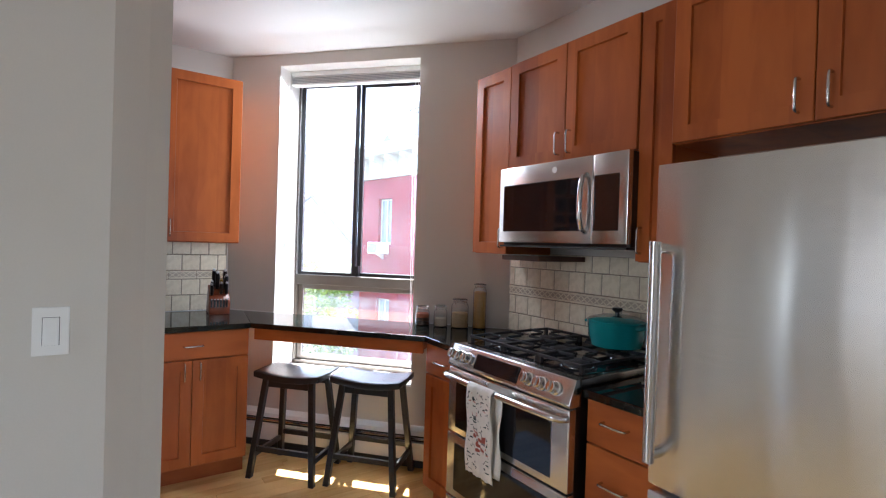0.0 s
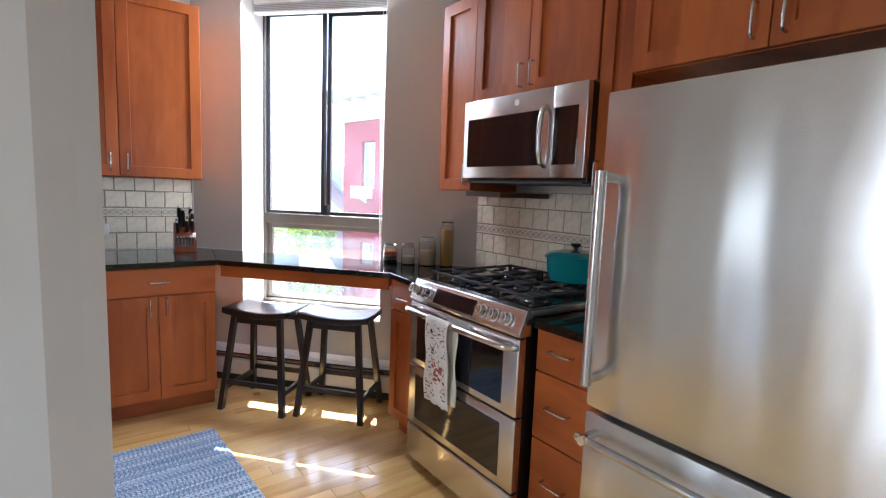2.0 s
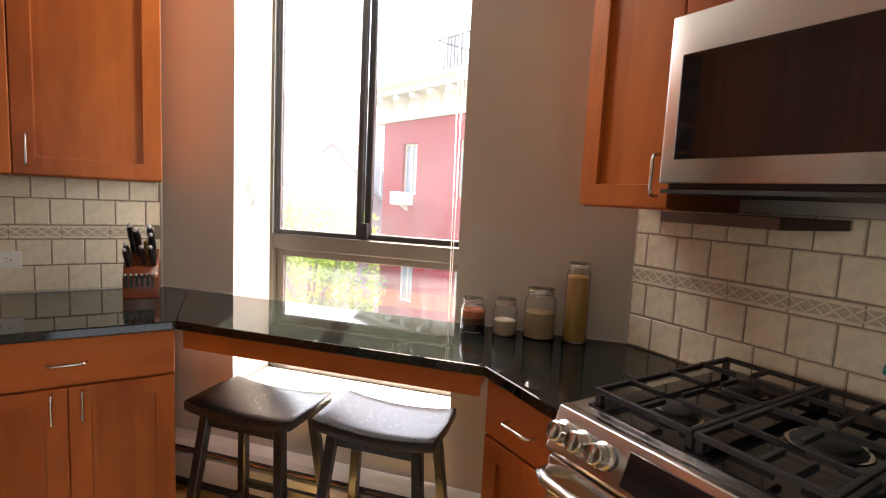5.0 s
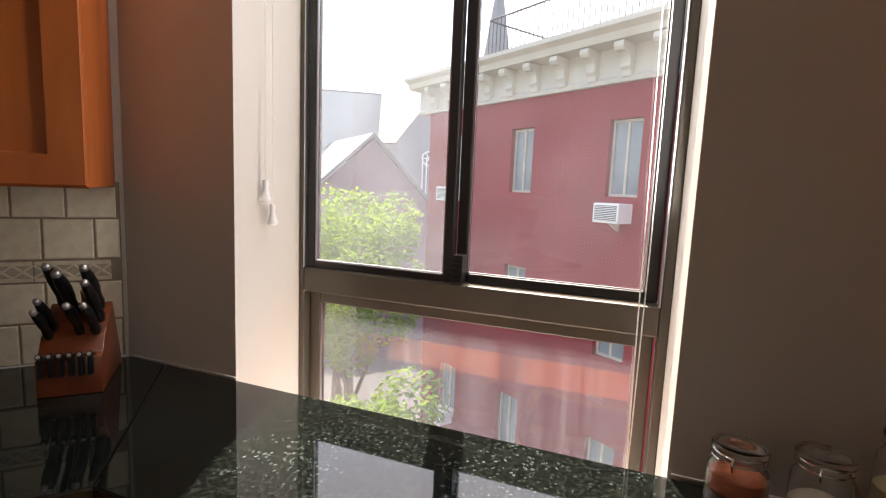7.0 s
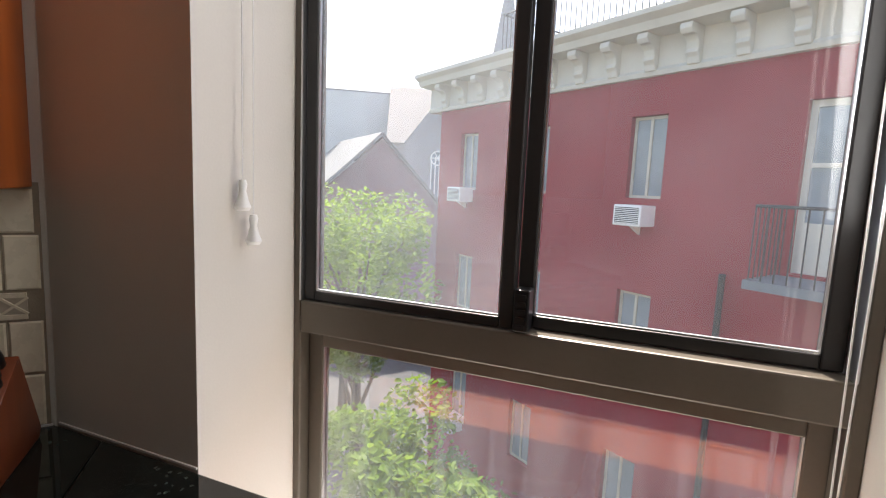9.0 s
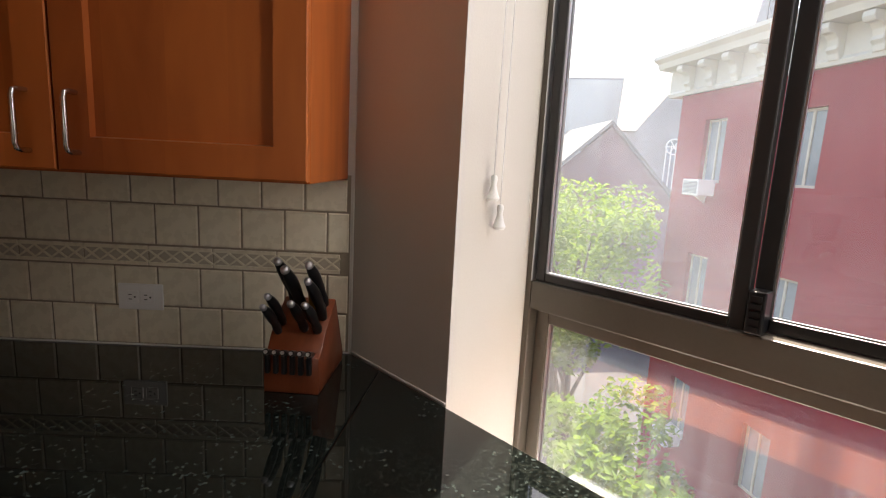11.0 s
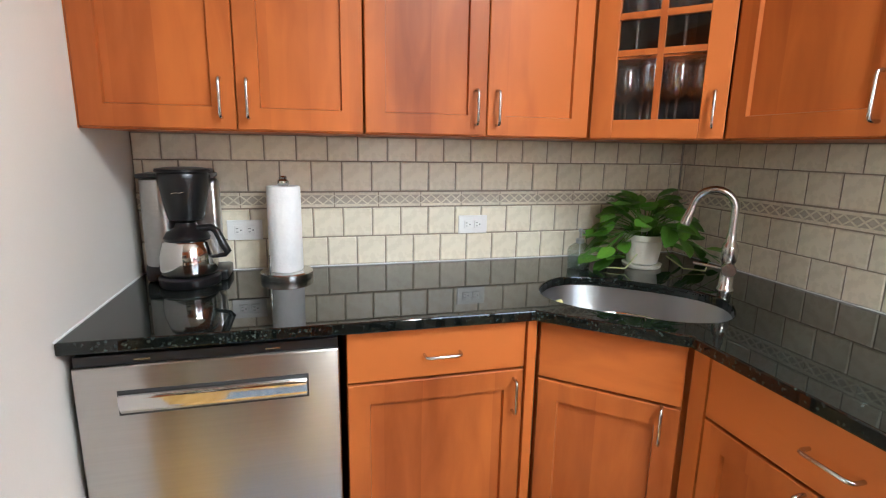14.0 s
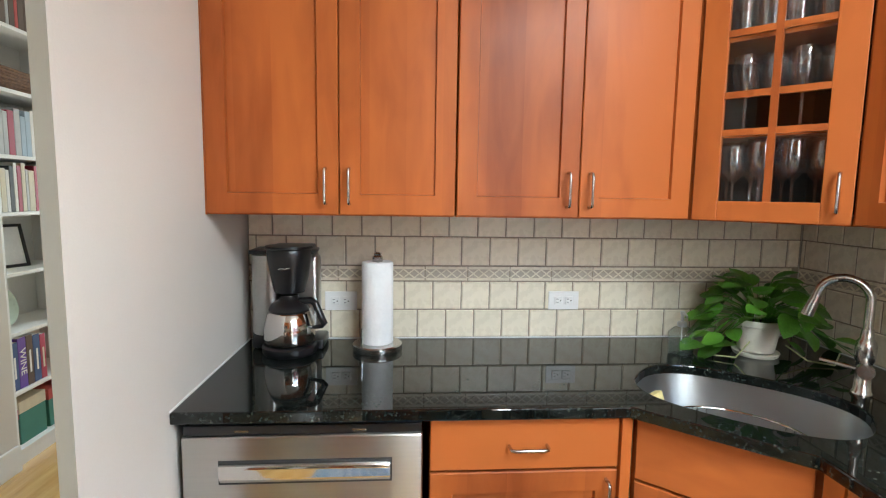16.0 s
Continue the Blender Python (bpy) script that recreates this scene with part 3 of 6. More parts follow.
def base_cab(label, m, w, d, fronts, group="base cabinets", body_top=0.882):
    """fronts: (x0, x1, z0, z1, flat, handle x, handle z, level)"""
    root = thing("base_cabinet", label, "cabinet", m, group)
    bm = B()
    box(bm, 0.001, w - 0.001, 0.021, d, 0.10, body_top, 0.002)
    if body_top < 0.88:
        box(bm, 0.001, w - 0.001, 0.021, 0.035, body_top, 0.882)
    part("body", bm, M_WOOD, root)
    bm = B()
    box(bm, 0.001, w - 0.001, 0.075, 0.095, 0.0, 0.0995)
    part("toe_kick", bm, M_WOODH, root)
    for x0, x1, z0, z1, flat, hx, hz, level in fronts:
        door_leaf(root, x0 + 0.0015, x1 - 0.0015, z0, z1, hx, hz, flat, level)
    return root


ZU, HU = 1.385, 1.02
CAB = "orange-brown maple"
# west wall
xf = 1.376
upper(f"{CAB} two-door wall cabinet above the dishwasher", pose(xf, 3.832, ZU, 0, 0, 90), 0.708, HU, xf - XW, [(0, 0.372, 0.335), (0.372, 0.708, 0.402)])
upper(f"{CAB} two-door wall cabinet beside the glazed corner cabinet", pose(xf, 4.543, ZU, 0, 0, 90), 0.708, HU, xf - XW, [(0, 0.366, 0.329), (0.366, 0.708, 0.396)])
bm = B()
box(bm, XW + 0.001, xf - 0.006, 3.8285, 3.8315, ZU, ZU + HU)
tagged(part("filler_strip", bm, M_WOOD), f"{CAB} filler strip between cabinet and wall", "trim")
# north wall
yf = 5.523
upper(f"{CAB} two-door wall cabinet beside the window", pose(1.652, yf, ZU, 0, 0, 0), 0.868, HU + 0.01, YN - yf, [(0, 0.438, 0.395), (0.438, 0.868, 0.478)])

# glazed corner cabinet
d0, d1 = Vector((1.378, 5.256)), Vector((1.650, 5.521))
GW = (d1 - d0).length
gang = math.degrees(math.atan2(d1.y - d0.y, d1.x - d0.x))
gm = pose(d0.x, d0.y, ZU, 0, 0, gang)
corner_cab = thing("corner_wall_cabinet", f"{CAB} corner cabinet with a glazed door and glasses inside", "cabinet", gm, "wall cabinets")
inv = gm.inverted()


def loc2(x, y):
    v = inv @ Vector((x, y, ZU))
    return (v.x, v.y)


outline = [(0.003, 0.022), (GW - 0.003, 0.022), loc2(1.648, 5.936), loc2(1.004, 5.936), loc2(1.004, 5.262)]
bm = B()
prism(bm, outline, 0.0, 0.02)
part("bottom", bm, M_WOOD, corner_cab)
bm = B()
prism(bm, outline, HU - 0.02, HU)
part("top", bm, M_WOOD, corner_cab)
# interior shade is put into the back panel's dark colour
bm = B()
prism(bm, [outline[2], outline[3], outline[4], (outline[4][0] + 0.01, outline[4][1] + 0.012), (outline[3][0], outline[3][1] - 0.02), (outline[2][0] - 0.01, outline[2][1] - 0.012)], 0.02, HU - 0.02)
part("back_panel", bm, M_DARKIN, corner_cab, "back panel coloured dark for the shade inside")
for z in (0.246, 0.521, 0.691):
    bm = B()
    prism(bm, [(0.015, 0.06), (GW - 0.015, 0.06), (GW + 0.10, 0.25), (GW / 2, 0.44), (-0.10, 0.25)], z, z + 0.016)
    part("shelf", bm, M_WOOD, corner_cab)
bm = B()
ST = 0.068
for x0, x1, z0, z1 in ((0.002, ST, 0.004, HU - 0.003), (GW - ST, GW - 0.002, 0.004, HU - 0.003), (ST, GW - ST, 0.004, 0.06), (ST, GW - ST, HU - 0.06, HU - 0.003)):
    box(bm, x0, x1, 0, 0.021, z0, z1, 0.002)
cdoor = part("door", bm, M_WOOD, corner_cab, "glazed lattice door")
for x in (-0.0135, GW + 0.0015):
    bm = B()
    box(bm, x, x + 0.012, 0.012, 0.031, 0.003, HU - 0.004)
    part("face_stile", bm, M_WOOD, corner_cab)
bm = B()
MUNT = [0.255, 0.36, 0.53, 0.70, 0.86]
box(bm, GW / 2 - 0.009, GW / 2 + 0.009, 0.002, 0.018, 0.06, HU - 0.06)
part("mullion", bm, M_WOOD, cdoor)
for z in MUNT:
    bm = B()
    box(bm, ST, GW - ST, 0.003, 0.017, z - 0.009, z + 0.009)
    part("muntin", bm, M_WOOD, cdoor)
bm = B()
box(bm, ST - 0.004, GW - ST + 0.004, 0.0185, 0.0205, 0.055, HU - 0.055)
g = part("pane", bm, M_CABGLASS, cdoor)
g.visible_shadow = False
handle(cdoor, GW - 0.033, 0.085)

# base cabinets
xb = 1.612
base_cab(f"{CAB} base cabinet with a drawer over one door", pose(xb, 4.462, 0, 0, 0, 90), 0.503, xb - XW, [(0, 0.503, 0.738, 0.878, True, 0.257, 0.803, True), (0, 0.503, 0.112, 0.730, False, 0.470, 0.655, False)])
b0, b1 = Vector((1.614, 4.992)), Vector((1.886, 5.294))
BW = (b1 - b0).length
bang = math.degrees(math.atan2(b1.y - b0.y, b1.x - b0.x))
base_cab(f"{CAB} angled sink cabinet with a false front over a door", pose(b0.x, b0.y, 0, 0, 0, bang), BW, 0.30, [(0.014, BW - 0.014, 0.712, 0.878, True, None, 0, True), (0.014, BW - 0.014, 0.112, 0.704, False, BW - 0.06, 0.655, False)], body_top=0.66)
for p, q in (((1.60, 4.965), (1.625, 4.992)), ((1.886, 5.292), (1.936, 5.31))):
    bm = B()
    box(bm, p[0], q[0], p[1], q[1], 0.10, 0.88)
    tagged(part("corner_stile", bm, M_WOOD), f"{CAB} stile in the cabinet corner", "trim")
yb = 5.294
base_cab(f"{CAB} base cabinet, one drawer over two doors", pose(1.938, yb, 0, 0, 0, 0), 0.606, 0.60, [(0, 0.606, 0.725, 0.878, True, 0.305, 0.80, True), (0, 0.303, 0.112, 0.717, False, 0.262, 0.655, False), (0.303, 0.606, 0.112, 0.717, False, 0.342, 0.655, False)])
# east wall base
xe = 3.272
base_cab(f"narrow {CAB} base cabinet with a drawer over a door", pose(xe, 4.455, 0, 0, 0, -90), 0.315, 0.585, [(0, 0.315, 0.725, 0.878, True, 0.157, 0.80, True), (0, 0.315, 0.112, 0.717, False, None, 0.6, False)])
base_cab(f"{CAB} three-drawer base cabinet beside the range", pose(xe, 3.366, 0, 0, 0, -90), 0.298, 0.585, [(0, 0.298, 0.722, 0.878, True, 0.125, 0.812, True), (0, 0.298, 0.462, 0.716, True, 0.125, 0.60, True), (0, 0.298, 0.112, 0.456, True, 0.125, 0.315, True)])
# east uppers
xu, HE = 3.53, 0.975
upper(f"narrow {CAB} wall cabinet beside the microwave", pose(xu, 4.41, 1.378, 0, 0, -90), 0.285, HE, 0.33, [(0, 0.285, 0.255)])
upper(f"{CAB} two-door wall cabinet above the microwave", pose(xu - 0.004, 4.122, 1.812, 0, 0, -90), 0.748, 0.543, 0.334, [(0, 0.374, 0.340), (0.374, 0.748, 0.408)])
upper(f"tall narrow {CAB} wall cabinet beside the microwave", pose(xu, 3.371, 1.372, 0, 0, -90), 0.145, HE + 0.006, 0.33, [(0, 0.145, 0.026)])
upper(f"{CAB} two-door wall cabinet above the refrigerator", pose(xu - 0.02, 3.222, 1.808, 0, 0, -90), 0.85, 0.545, 0.35, [(0, 0.44, 0.40), (0.44, 0.85, 0.482)])
# apron under the breakfast counter
bm = B()
box(bm, 0.14, 1.195, -0.425, -0.405, 0.815, 0.882, 0.002)
apron = thing("counter_apron", f"{CAB} apron board under the breakfast counter", "apron", WIN)
part("board", bm, M_WOODH, apron)
for x in (0.143, 1.172):
    bm = B()
    box(bm, x, x + 0.02, -0.404, -0.32, 0.83, 0.882, 0.002)
    part("cleat", bm, M_WOOD, apron)

bm = B()
box(bm, 0.002, OPEN_R - 0.002, -0.022, -0.004, 0.80, 0.883, 0.002)
tagged(part("counter_back_rail", bm, M_WOODH, m=WIN), f"{CAB} rail under the window edge of the breakfast counter", "rail")

# ---- worktop ----
SINK_C, SINK_A = Vector((1.575, 5.325)), radians(49)


def oval(scale_a, scale_b, n=40, c=SINK_C, a=SINK_A, e=2.7):
    out = []
    for i in range(n):
        t = 2 * math.pi * i / n
        p = math.copysign(abs(math.cos(t)) ** (2 / e), math.cos(t)) * scale_a
        q = math.copysign(abs(math.sin(t)) ** (2 / e), math.sin(t)) * scale_b
        out.append((c.x + p * math.cos(a) - q * math.sin(a), c.y + p * math.sin(a) + q * math.cos(a)))
    return out


def slab_with_hole(outer, hole, z0, z1, bev=0.005):
    bm = B()
    loops = []
    for loop in [outer] + ([hole] if hole else []):
        vs = [bm.verts.new((x, y, z1)) for x, y in loop]
        loops += [bm.edges.new((vs[i], vs[(i + 1) % len(vs)])) for i in range(len(vs))]
    bmesh.ops.triangle_fill(bm, use_beauty=True, use_dissolve=False, edges=loops)
    rim = [e for e in bm.edges if e.is_boundary]
    top = list(bm.faces)
    r = bmesh.ops.extrude_face_region(bm, geom=top)
    for v in [g for g in r["geom"] if isinstance(g, bmesh.types.BMVert)]:
        v.co.z = z0
    bmesh.ops.recalc_face_normals(bm, faces=bm.faces)
    sharp = [e for e in bm.edges if len(e.link_faces) == 2 and e.calc_face_angle(0) > 1.2 and abs(e.verts[0].co.z - e.verts[1].co.z) < 1e-5]
    bmesh.ops.bevel(bm, geom=sharp, offset=bev, segments=2, profile=0.5, affect="EDGES")
    return bm


wt = thing("worktop", "polished dark green-black granite worktop with an undermount sink cut-out", "worktop", pose(0, 0, 0))
outer = [(1.002, 3.83), (1.632, 3.83), (1.640, 4.978), (1.898, 5.268), (2.545, 5.267), (2.626, 5.832), (2.533, 5.936), (1.002, 5.936)]
part("sink_slab", slab_with_hole(outer, oval(0.275, 0.19), 0.884, 0.915, 0.004), M_GRANITE, wt)
part("breakfast_slab", slab_with_hole([(2.5455, 5.2665), (3.266, 4.462), (3.244, 4.138), (3.858, 4.138), (3.858, 4.453), (2.6265, 5.8315)], None, 0.884, 0.915, 0.004), M_GRANITE, wt)
tagged(part("worktop", slab_with_hole([(3.246, 3.066), (3.858, 3.066), (3.858, 3.362), (3.246, 3.362)], None, 0.884, 0.915, 0.004), M_GRANITE), "short dark granite worktop between range and refrigerator", "worktop")

# caulk along the worktop
for name, pts in (("wing", ((1.012, 3.831), (1.63, 3.831))), ("west", ((1.0095, 3.84), (1.0095, 5.93))), ("north", ((1.02, 5.9305), (2.53, 5.9305)))):
    bm = B()
    (cx0, cy0), (cx1, cy1) = pts
    box(bm, cx0 - 0.002, cx1 + 0.002, cy0 - 0.002, cy1 + 0.002, 0.9152, 0.919)
    structure("trim_caulk_" + name, bm, M_WHITE, "thin white caulk line along the worktop", "caulk")
bm = B()
box(bm, -0.37, -0.001, -0.004, -0.0005, 0.9152, 0.919)
box(bm, 1.007, 1.60, -0.004, -0.0005, 0.9152, 0.919)
structure("trim_caulk_window", bm, M_WHITE, "thin white caulk line along the worktop", "caulk", m=WIN)

# ---- sink, tap ----
sink = thing("kitchen_sink", "oval brushed stainless undermount sink with a wire rack", "sink", pose(0, 0, 0))
bm = B()
prof = [(1.10, 0.8835), (1.0, 0.8835), (0.985, 0.86), (0.965, 0.76), (0.93, 0.715), (0.84, 0.695), (0.35, 0.688)]
rings = [[bm.verts.new((x, y, z)) for x, y in oval(0.283 * k, 0.198 * k)] for k, z in prof]
for p, q in zip(rings, rings[1:]):
    for i in range(40):
        bm.faces.new((p[i], p[(i + 1) % 40], q[(i + 1) % 40], q[i]))
bm.faces.new(rings[-1])
basin = part("basin", bm, M_SINK, sink, smooth=40)
md = basin.modifiers.new("thick", "SOLIDIFY")
md.thickness, md.offset = 0.0015, -1
bm = B()
lathe(bm, [(0.045, 0.689), (0.045, 0.693), (0.036, 0.693), (0.03, 0.6895)], 24, SINK_C.x, SINK_C.y)
part("drain", bm, M_CHROME, sink, smooth=40)
bm = B()
ca, sa = math.cos(SINK_A), math.sin(SINK_A)


def sk(p, q, z):
    return (SINK_C.x + p * ca - q * sa, SINK_C.y + p * sa + q * ca, z)


for k in range(9):
    q = -0.10 + 0.025 * k
    w = 0.17 * math.sqrt(max(0.05, 1 - (q / 0.125) ** 2))
    tube(bm, [sk(-w, q, 0.817), sk(-w * 0.93, q, 0.785), sk(w * 0.93, q, 0.785), sk(w, q, 0.817)], 0.0022, 6)
tube(bm, [sk(0.172 * math.cos(radians(a)), 0.122 * math.sin(radians(a)), 0.819) for a in range(0, 361, 12)], 0.0032, 8)
for p, q in ((-0.17, -0.1), (0.17, -0.1), (0.17, 0.1), (-0.17, 0.1)):
    tube(bm, [sk(p * 0.72, q * 0.8, 0.69), sk(p * 0.72, q * 0.86, 0.819)], 0.003, 6)
part("wire_rack", bm, M_CHROME, sink)
sp = thing("sponge", "pale yellow kitchen sponge leaning in the sink", "sponge", pose(*sk(-0.222, -0.005, 0.815), 70, 0, math.degrees(SINK_A) + 80))
bm = B()
box(bm, -0.050, 0.050, -0.045, 0.045, -0.013, 0.013, 0.005)
part("sponge_body", bm, material("yellow_sponge", (0.80, 0.68, 0.30), 0.95, vary=0.15, scale=60, fine=260, bump=0.2), sp)

tap = thing("kitchen_tap", "brushed nickel gooseneck kitchen tap with a side lever", "tap", pose(1.575, 5.672, 0.915, 0, 0, math.degrees(SINK_A) - 90 + 2))
bm = B()
lathe(bm, [(0.026, 0.0), (0.026, 0.006), (0.021, 0.012), (0.019, 0.09), (0.023, 0.098), (0.025, 0.135), (0.022, 0.15), (0.016, 0.158), (0.014, 0.185)], 24)
part("tap_body", bm, M_NICKEL, tap, smooth=40)
bm = B()
neck = [(0, 0, 0.17), (0, 0, 0.24)] + [(0, -0.06 + 0.06 * math.cos(radians(a)), 0.262 + 0.06 * math.sin(radians(a))) for a in range(0, 166, 15)]
tube(bm, neck + [(0, -0.123, 0.26)], 0.0115, 14)
part("spout", bm, M_NICKEL, tap, smooth=40)
bm = B()
tube(bm, [(0, -0.120, 0.268), (0, -0.126, 0.245), (0, -0.134, 0.222), (0, -0.139, 0.205)], 0.015, 14, [0.0125, 0.014, 0.0165, 0.0165])
part("spray_head", bm, M_NICKEL, tap, smooth=40)
bm = B()
tube(bm, [(-0.02, 0, 0.075), (0.032, 0.0, 0.075), (0.046, 0, 0.075)], 0.017, 18, [0.014, 0.0215, 0.0205])
part("lever_hub", bm, M_NICKEL, tap, smooth=40)
bm = B()
tube(bm, [(0.03, -0.01, 0.075), (0.02, -0.06, 0.08), (0.012, -0.10, 0.083)], 0.0055, 8)
part("lever", bm, M_NICKEL, tap, smooth=40)

# ---- dishwasher ----
dw = thing("dishwasher", "stainless steel dishwasher with a pocket handle bar", "dishwasher", pose(1.622, 3.846, 0, 0, 0, 90))
DW = 0.600
bm = B()
box(bm, 0.004, DW - 0.004, 0.03, 0.57, 0.09, 0.868)
part("tub", bm, M_BLACK, dw)
bm = B()
box(bm, 0.002, DW - 0.002, 0, 0.028, 0.12, 0.846, 0.006, 3)
ddoor = part("door", bm, M_STEEL, dw, "brushed steel door", 40)
bm = B()
box(bm, 0.006, DW - 0.006, 0.006, 0.03, 0.8465, 0.872, 0.003)
part("control_strip", bm, M_BLACK, dw, "hidden dark control strip")
for x in (0.13, 0.42):
    bm = B()
    box(bm, x, x + 0.035, 0.004, 0.0065, 0.856, 0.860)
    part("indicator", bm, M_STEELH, dw)
# dark plate on the flat door draws the pocket's shade
bm = B()
box(bm, 0.09, 0.52, -0.0015, 0.002, 0.722, 0.785, 0.0008)
part("recess_shade", bm, M_SLOT, ddoor, "dark plate painted as the shade of the handle pocket")
bm = B()
side_prism(bm, [(-0.014, 0.776), (-0.016, 0.768), (-0.012, 0.742), (-0.004, 0.728), (0.0, 0.727), (-0.001, 0.779)], 0.094, 0.516, 0.002)
part("handle", bm, M_CHROME, ddoor, "polished steel handle bar", 40)
bm = B()
box(bm, 0.006, DW - 0.006, 0.06, 0.075, 0.0, 0.112)
part("toe_panel", bm, M_BLACK, dw)

# ---- refrigerator ----
fr = thing("refrigerator", "stainless steel bottom-freezer refrigerator with bar handles", "refrigerator", pose(3.17, 3.056, 0, 0, 0, -90))
FW, FH = 0.785, 1.676
bm = B()
box(bm, 0.006, FW - 0.006, 0.065, 0.665, 0.03, FH - 0.012, 0.006)
part("cabinet_body", bm, material("grey_fridge_side", (0.20, 0.20, 0.20), 0.5, 0.3, bump=0.03), fr)


def bowed_door(z0, z1):
    bm = B()
    n = 28
    prof = []
    for i in range(n + 1):
        x = FW * i / n
        prof.append((x, 0.007 * (2 * x / FW - 1) ** 4))
    prof = list(prof)
    prism(bm, prof + [(FW, 0.06), (0.0, 0.06)], z0, z1, 0.006)
    return bm


def steel_wavy(name):
    m = material(name, (0.70, 0.69, 0.67), 0.25, 1.0, vary=0.04, scale=2, fine=12, bump=0.0, stretch=(1.5, 60, 60), rvary=0.03, anis=0.9, upright=True)
    n, l = m.node_tree.nodes, m.node_tree.links
    tc, mp, no, bp = n.new("ShaderNodeTexCoord"), n.new("ShaderNodeMapping"), n.new("ShaderNodeTexNoise"), n.new("ShaderNodeBump")
    mp.inputs["Scale"].default_value = (5.0, 5.0, 1.6)
    no.inputs["Scale"].default_value, no.inputs["Detail"].default_value = 1.2, 1
    bp.inputs["Strength"].default_value, bp.inputs["Distance"].default_value = 0.22, 0.02
    l.new(tc.outputs["Object"], mp.inputs["Vector"])
    l.new(mp.outputs[0], no.inputs["Vector"])
    l.new(no.outputs[0], bp.inputs["Height"])
    l.new(bp.outputs[0], n["Principled BSDF"].inputs["Normal"])
    return m


M_FRIDGE = steel_wavy("fridge_steel")
fd = part("fridge_door", bowed_door(0.722, FH), M_FRIDGE, fr, "wavy reflective brushed steel door", 30)
fz = part("freezer_drawer", bowed_door(0.09, 0.704), M_FRIDGE, fr, "brushed steel freezer drawer", 30)
bm = B()
box(bm, 0.02, FW - 0.02, 0.05, 0.1, 0.02, 0.085)
part("kick_grille", bm, M_BLACK, fr)


def bar_handle(parent, pts, posts, r=0.0125):
    bm = B()
    tube(bm, pts, r, 14)
    h = part("handle", bm, M_STEELH, parent, "round steel bar handle", 40)
    for a, b in posts:
        bm = B()
        tube(bm, [a, b], 0.0155, 16)
        part("handle_post", bm, M_CHROME, h, smooth=40)


bar_handle(fd, [(0.034, -0.05, 0.81), (0.034, -0.05, 1.445)], [((0.034, -0.05, 0.828), (0.034, 0.012, 0.828)), ((0.034, -0.05, 1.427), (0.034, 0.012, 1.427))], 0.017)
bar_handle(fz, [(0.02, -0.058, 0.645), (0.765, -0.058, 0.645)], [((0.045, -0.072, 0.645), (0.045, 0.012, 0.645)), ((0.74, -0.072, 0.645), (0.74, 0.012, 0.645))])

# ---- microwave ----
mw = thing("microwave", "stainless steel over-the-range microwave with black glass door", "microwave", pose(3.462, 4.106, 1.428, 0, 0, -90))
MW_W, MW_H = 0.745, 0.378
bm = B()
box(bm, 0.004, MW_W - 0.004, 0.03, 0.395, 0.0, MW_H, 0.003)
part("case", bm, M_BLACK, mw)
bm = B()
box(bm, 0, 0.575, 0, 0.03, 0.012, MW_H, 0.004)
mdoor = part("door", bm, M_STEELH, mw, "steel-framed door", 40)
bm = B()
box(bm, 0.577, MW_W, 0, 0.03, 0.012, MW_H, 0.004)
mpanel = part("control_panel", bm, M_STEELH, mw, smooth=40)
bm = B()
box(bm, 0.032, 0.520, -0.002, 0.004, 0.065, 0.292, 0.0015)
part("door_glass", bm, M_BLACKG, mdoor, "black glass window")
bm = B()
box(bm, 0.585, 0.706, -0.002, 0.004, 0.065, 0.292, 0.0015)
part("keypad_glass", bm, M_BLACKG, mpanel)
bm = B()
tube(bm, [(0.545, 0.0, 0.06), (0.547, -0.03, 0.075), (0.548, -0.042, 0.12), (0.548, -0.045, 0.18), (0.548, -0.042, 0.24), (0.547, -0.03, 0.288), (0.545, 0.0, 0.30)], 0.011, 12)
part("handle", bm, M_CHROME, mdoor, "curved steel handle", 50)
bm = B()
tube(bm, [(0.365, 0.0005, 0.338), (0.365, -0.0015, 0.338)], 0.014, 20)
part("badge", bm, M_PLASTIC, mdoor, "small round metal badge")
bm = B()
box(bm, 0.004, MW_W - 0.004, 0.004, 0.39, -0.010, -0.0005)
part("underside_grille", bm, M_SLOT, mw)
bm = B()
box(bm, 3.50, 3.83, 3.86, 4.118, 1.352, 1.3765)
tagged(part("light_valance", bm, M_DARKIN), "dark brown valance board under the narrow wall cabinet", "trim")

# ---- range ----
RX, RW = 3.195, 0.752
rg = thing("gas_range", "stainless steel slide-in double-oven gas range", "range", pose(RX, 4.130, 0, 0, 0, -90))
bm = B()
box(bm, 0.008, RW - 0.008, 0.04, 0.655, 0.03, 0.90)
part("range_body", bm, M_BLACK, rg, "black side panels")
bm = B()
side_prism(bm, [(-0.006, 0.858), (0.0, 0.845), (0.06, 0.845), (0.06, 0.942), (0.052, 0.946), (0.03, 0.944)], 0, RW, 0.003)
panel = part("control_panel", bm, M_STEELH, rg, "sloping steel control panel", 35)
tilt = math.degrees(math.atan2(0.036, 0.086))
pm = pose(0, 0.010, 0.898, -tilt, 0, 0)
bm = B()
box(bm, 0.195, 0.470, -0.006, 0.004, -0.034, 0.034, 0.002)
part("display", bm, M_BLACKG, panel, "black glass display", m=pm)
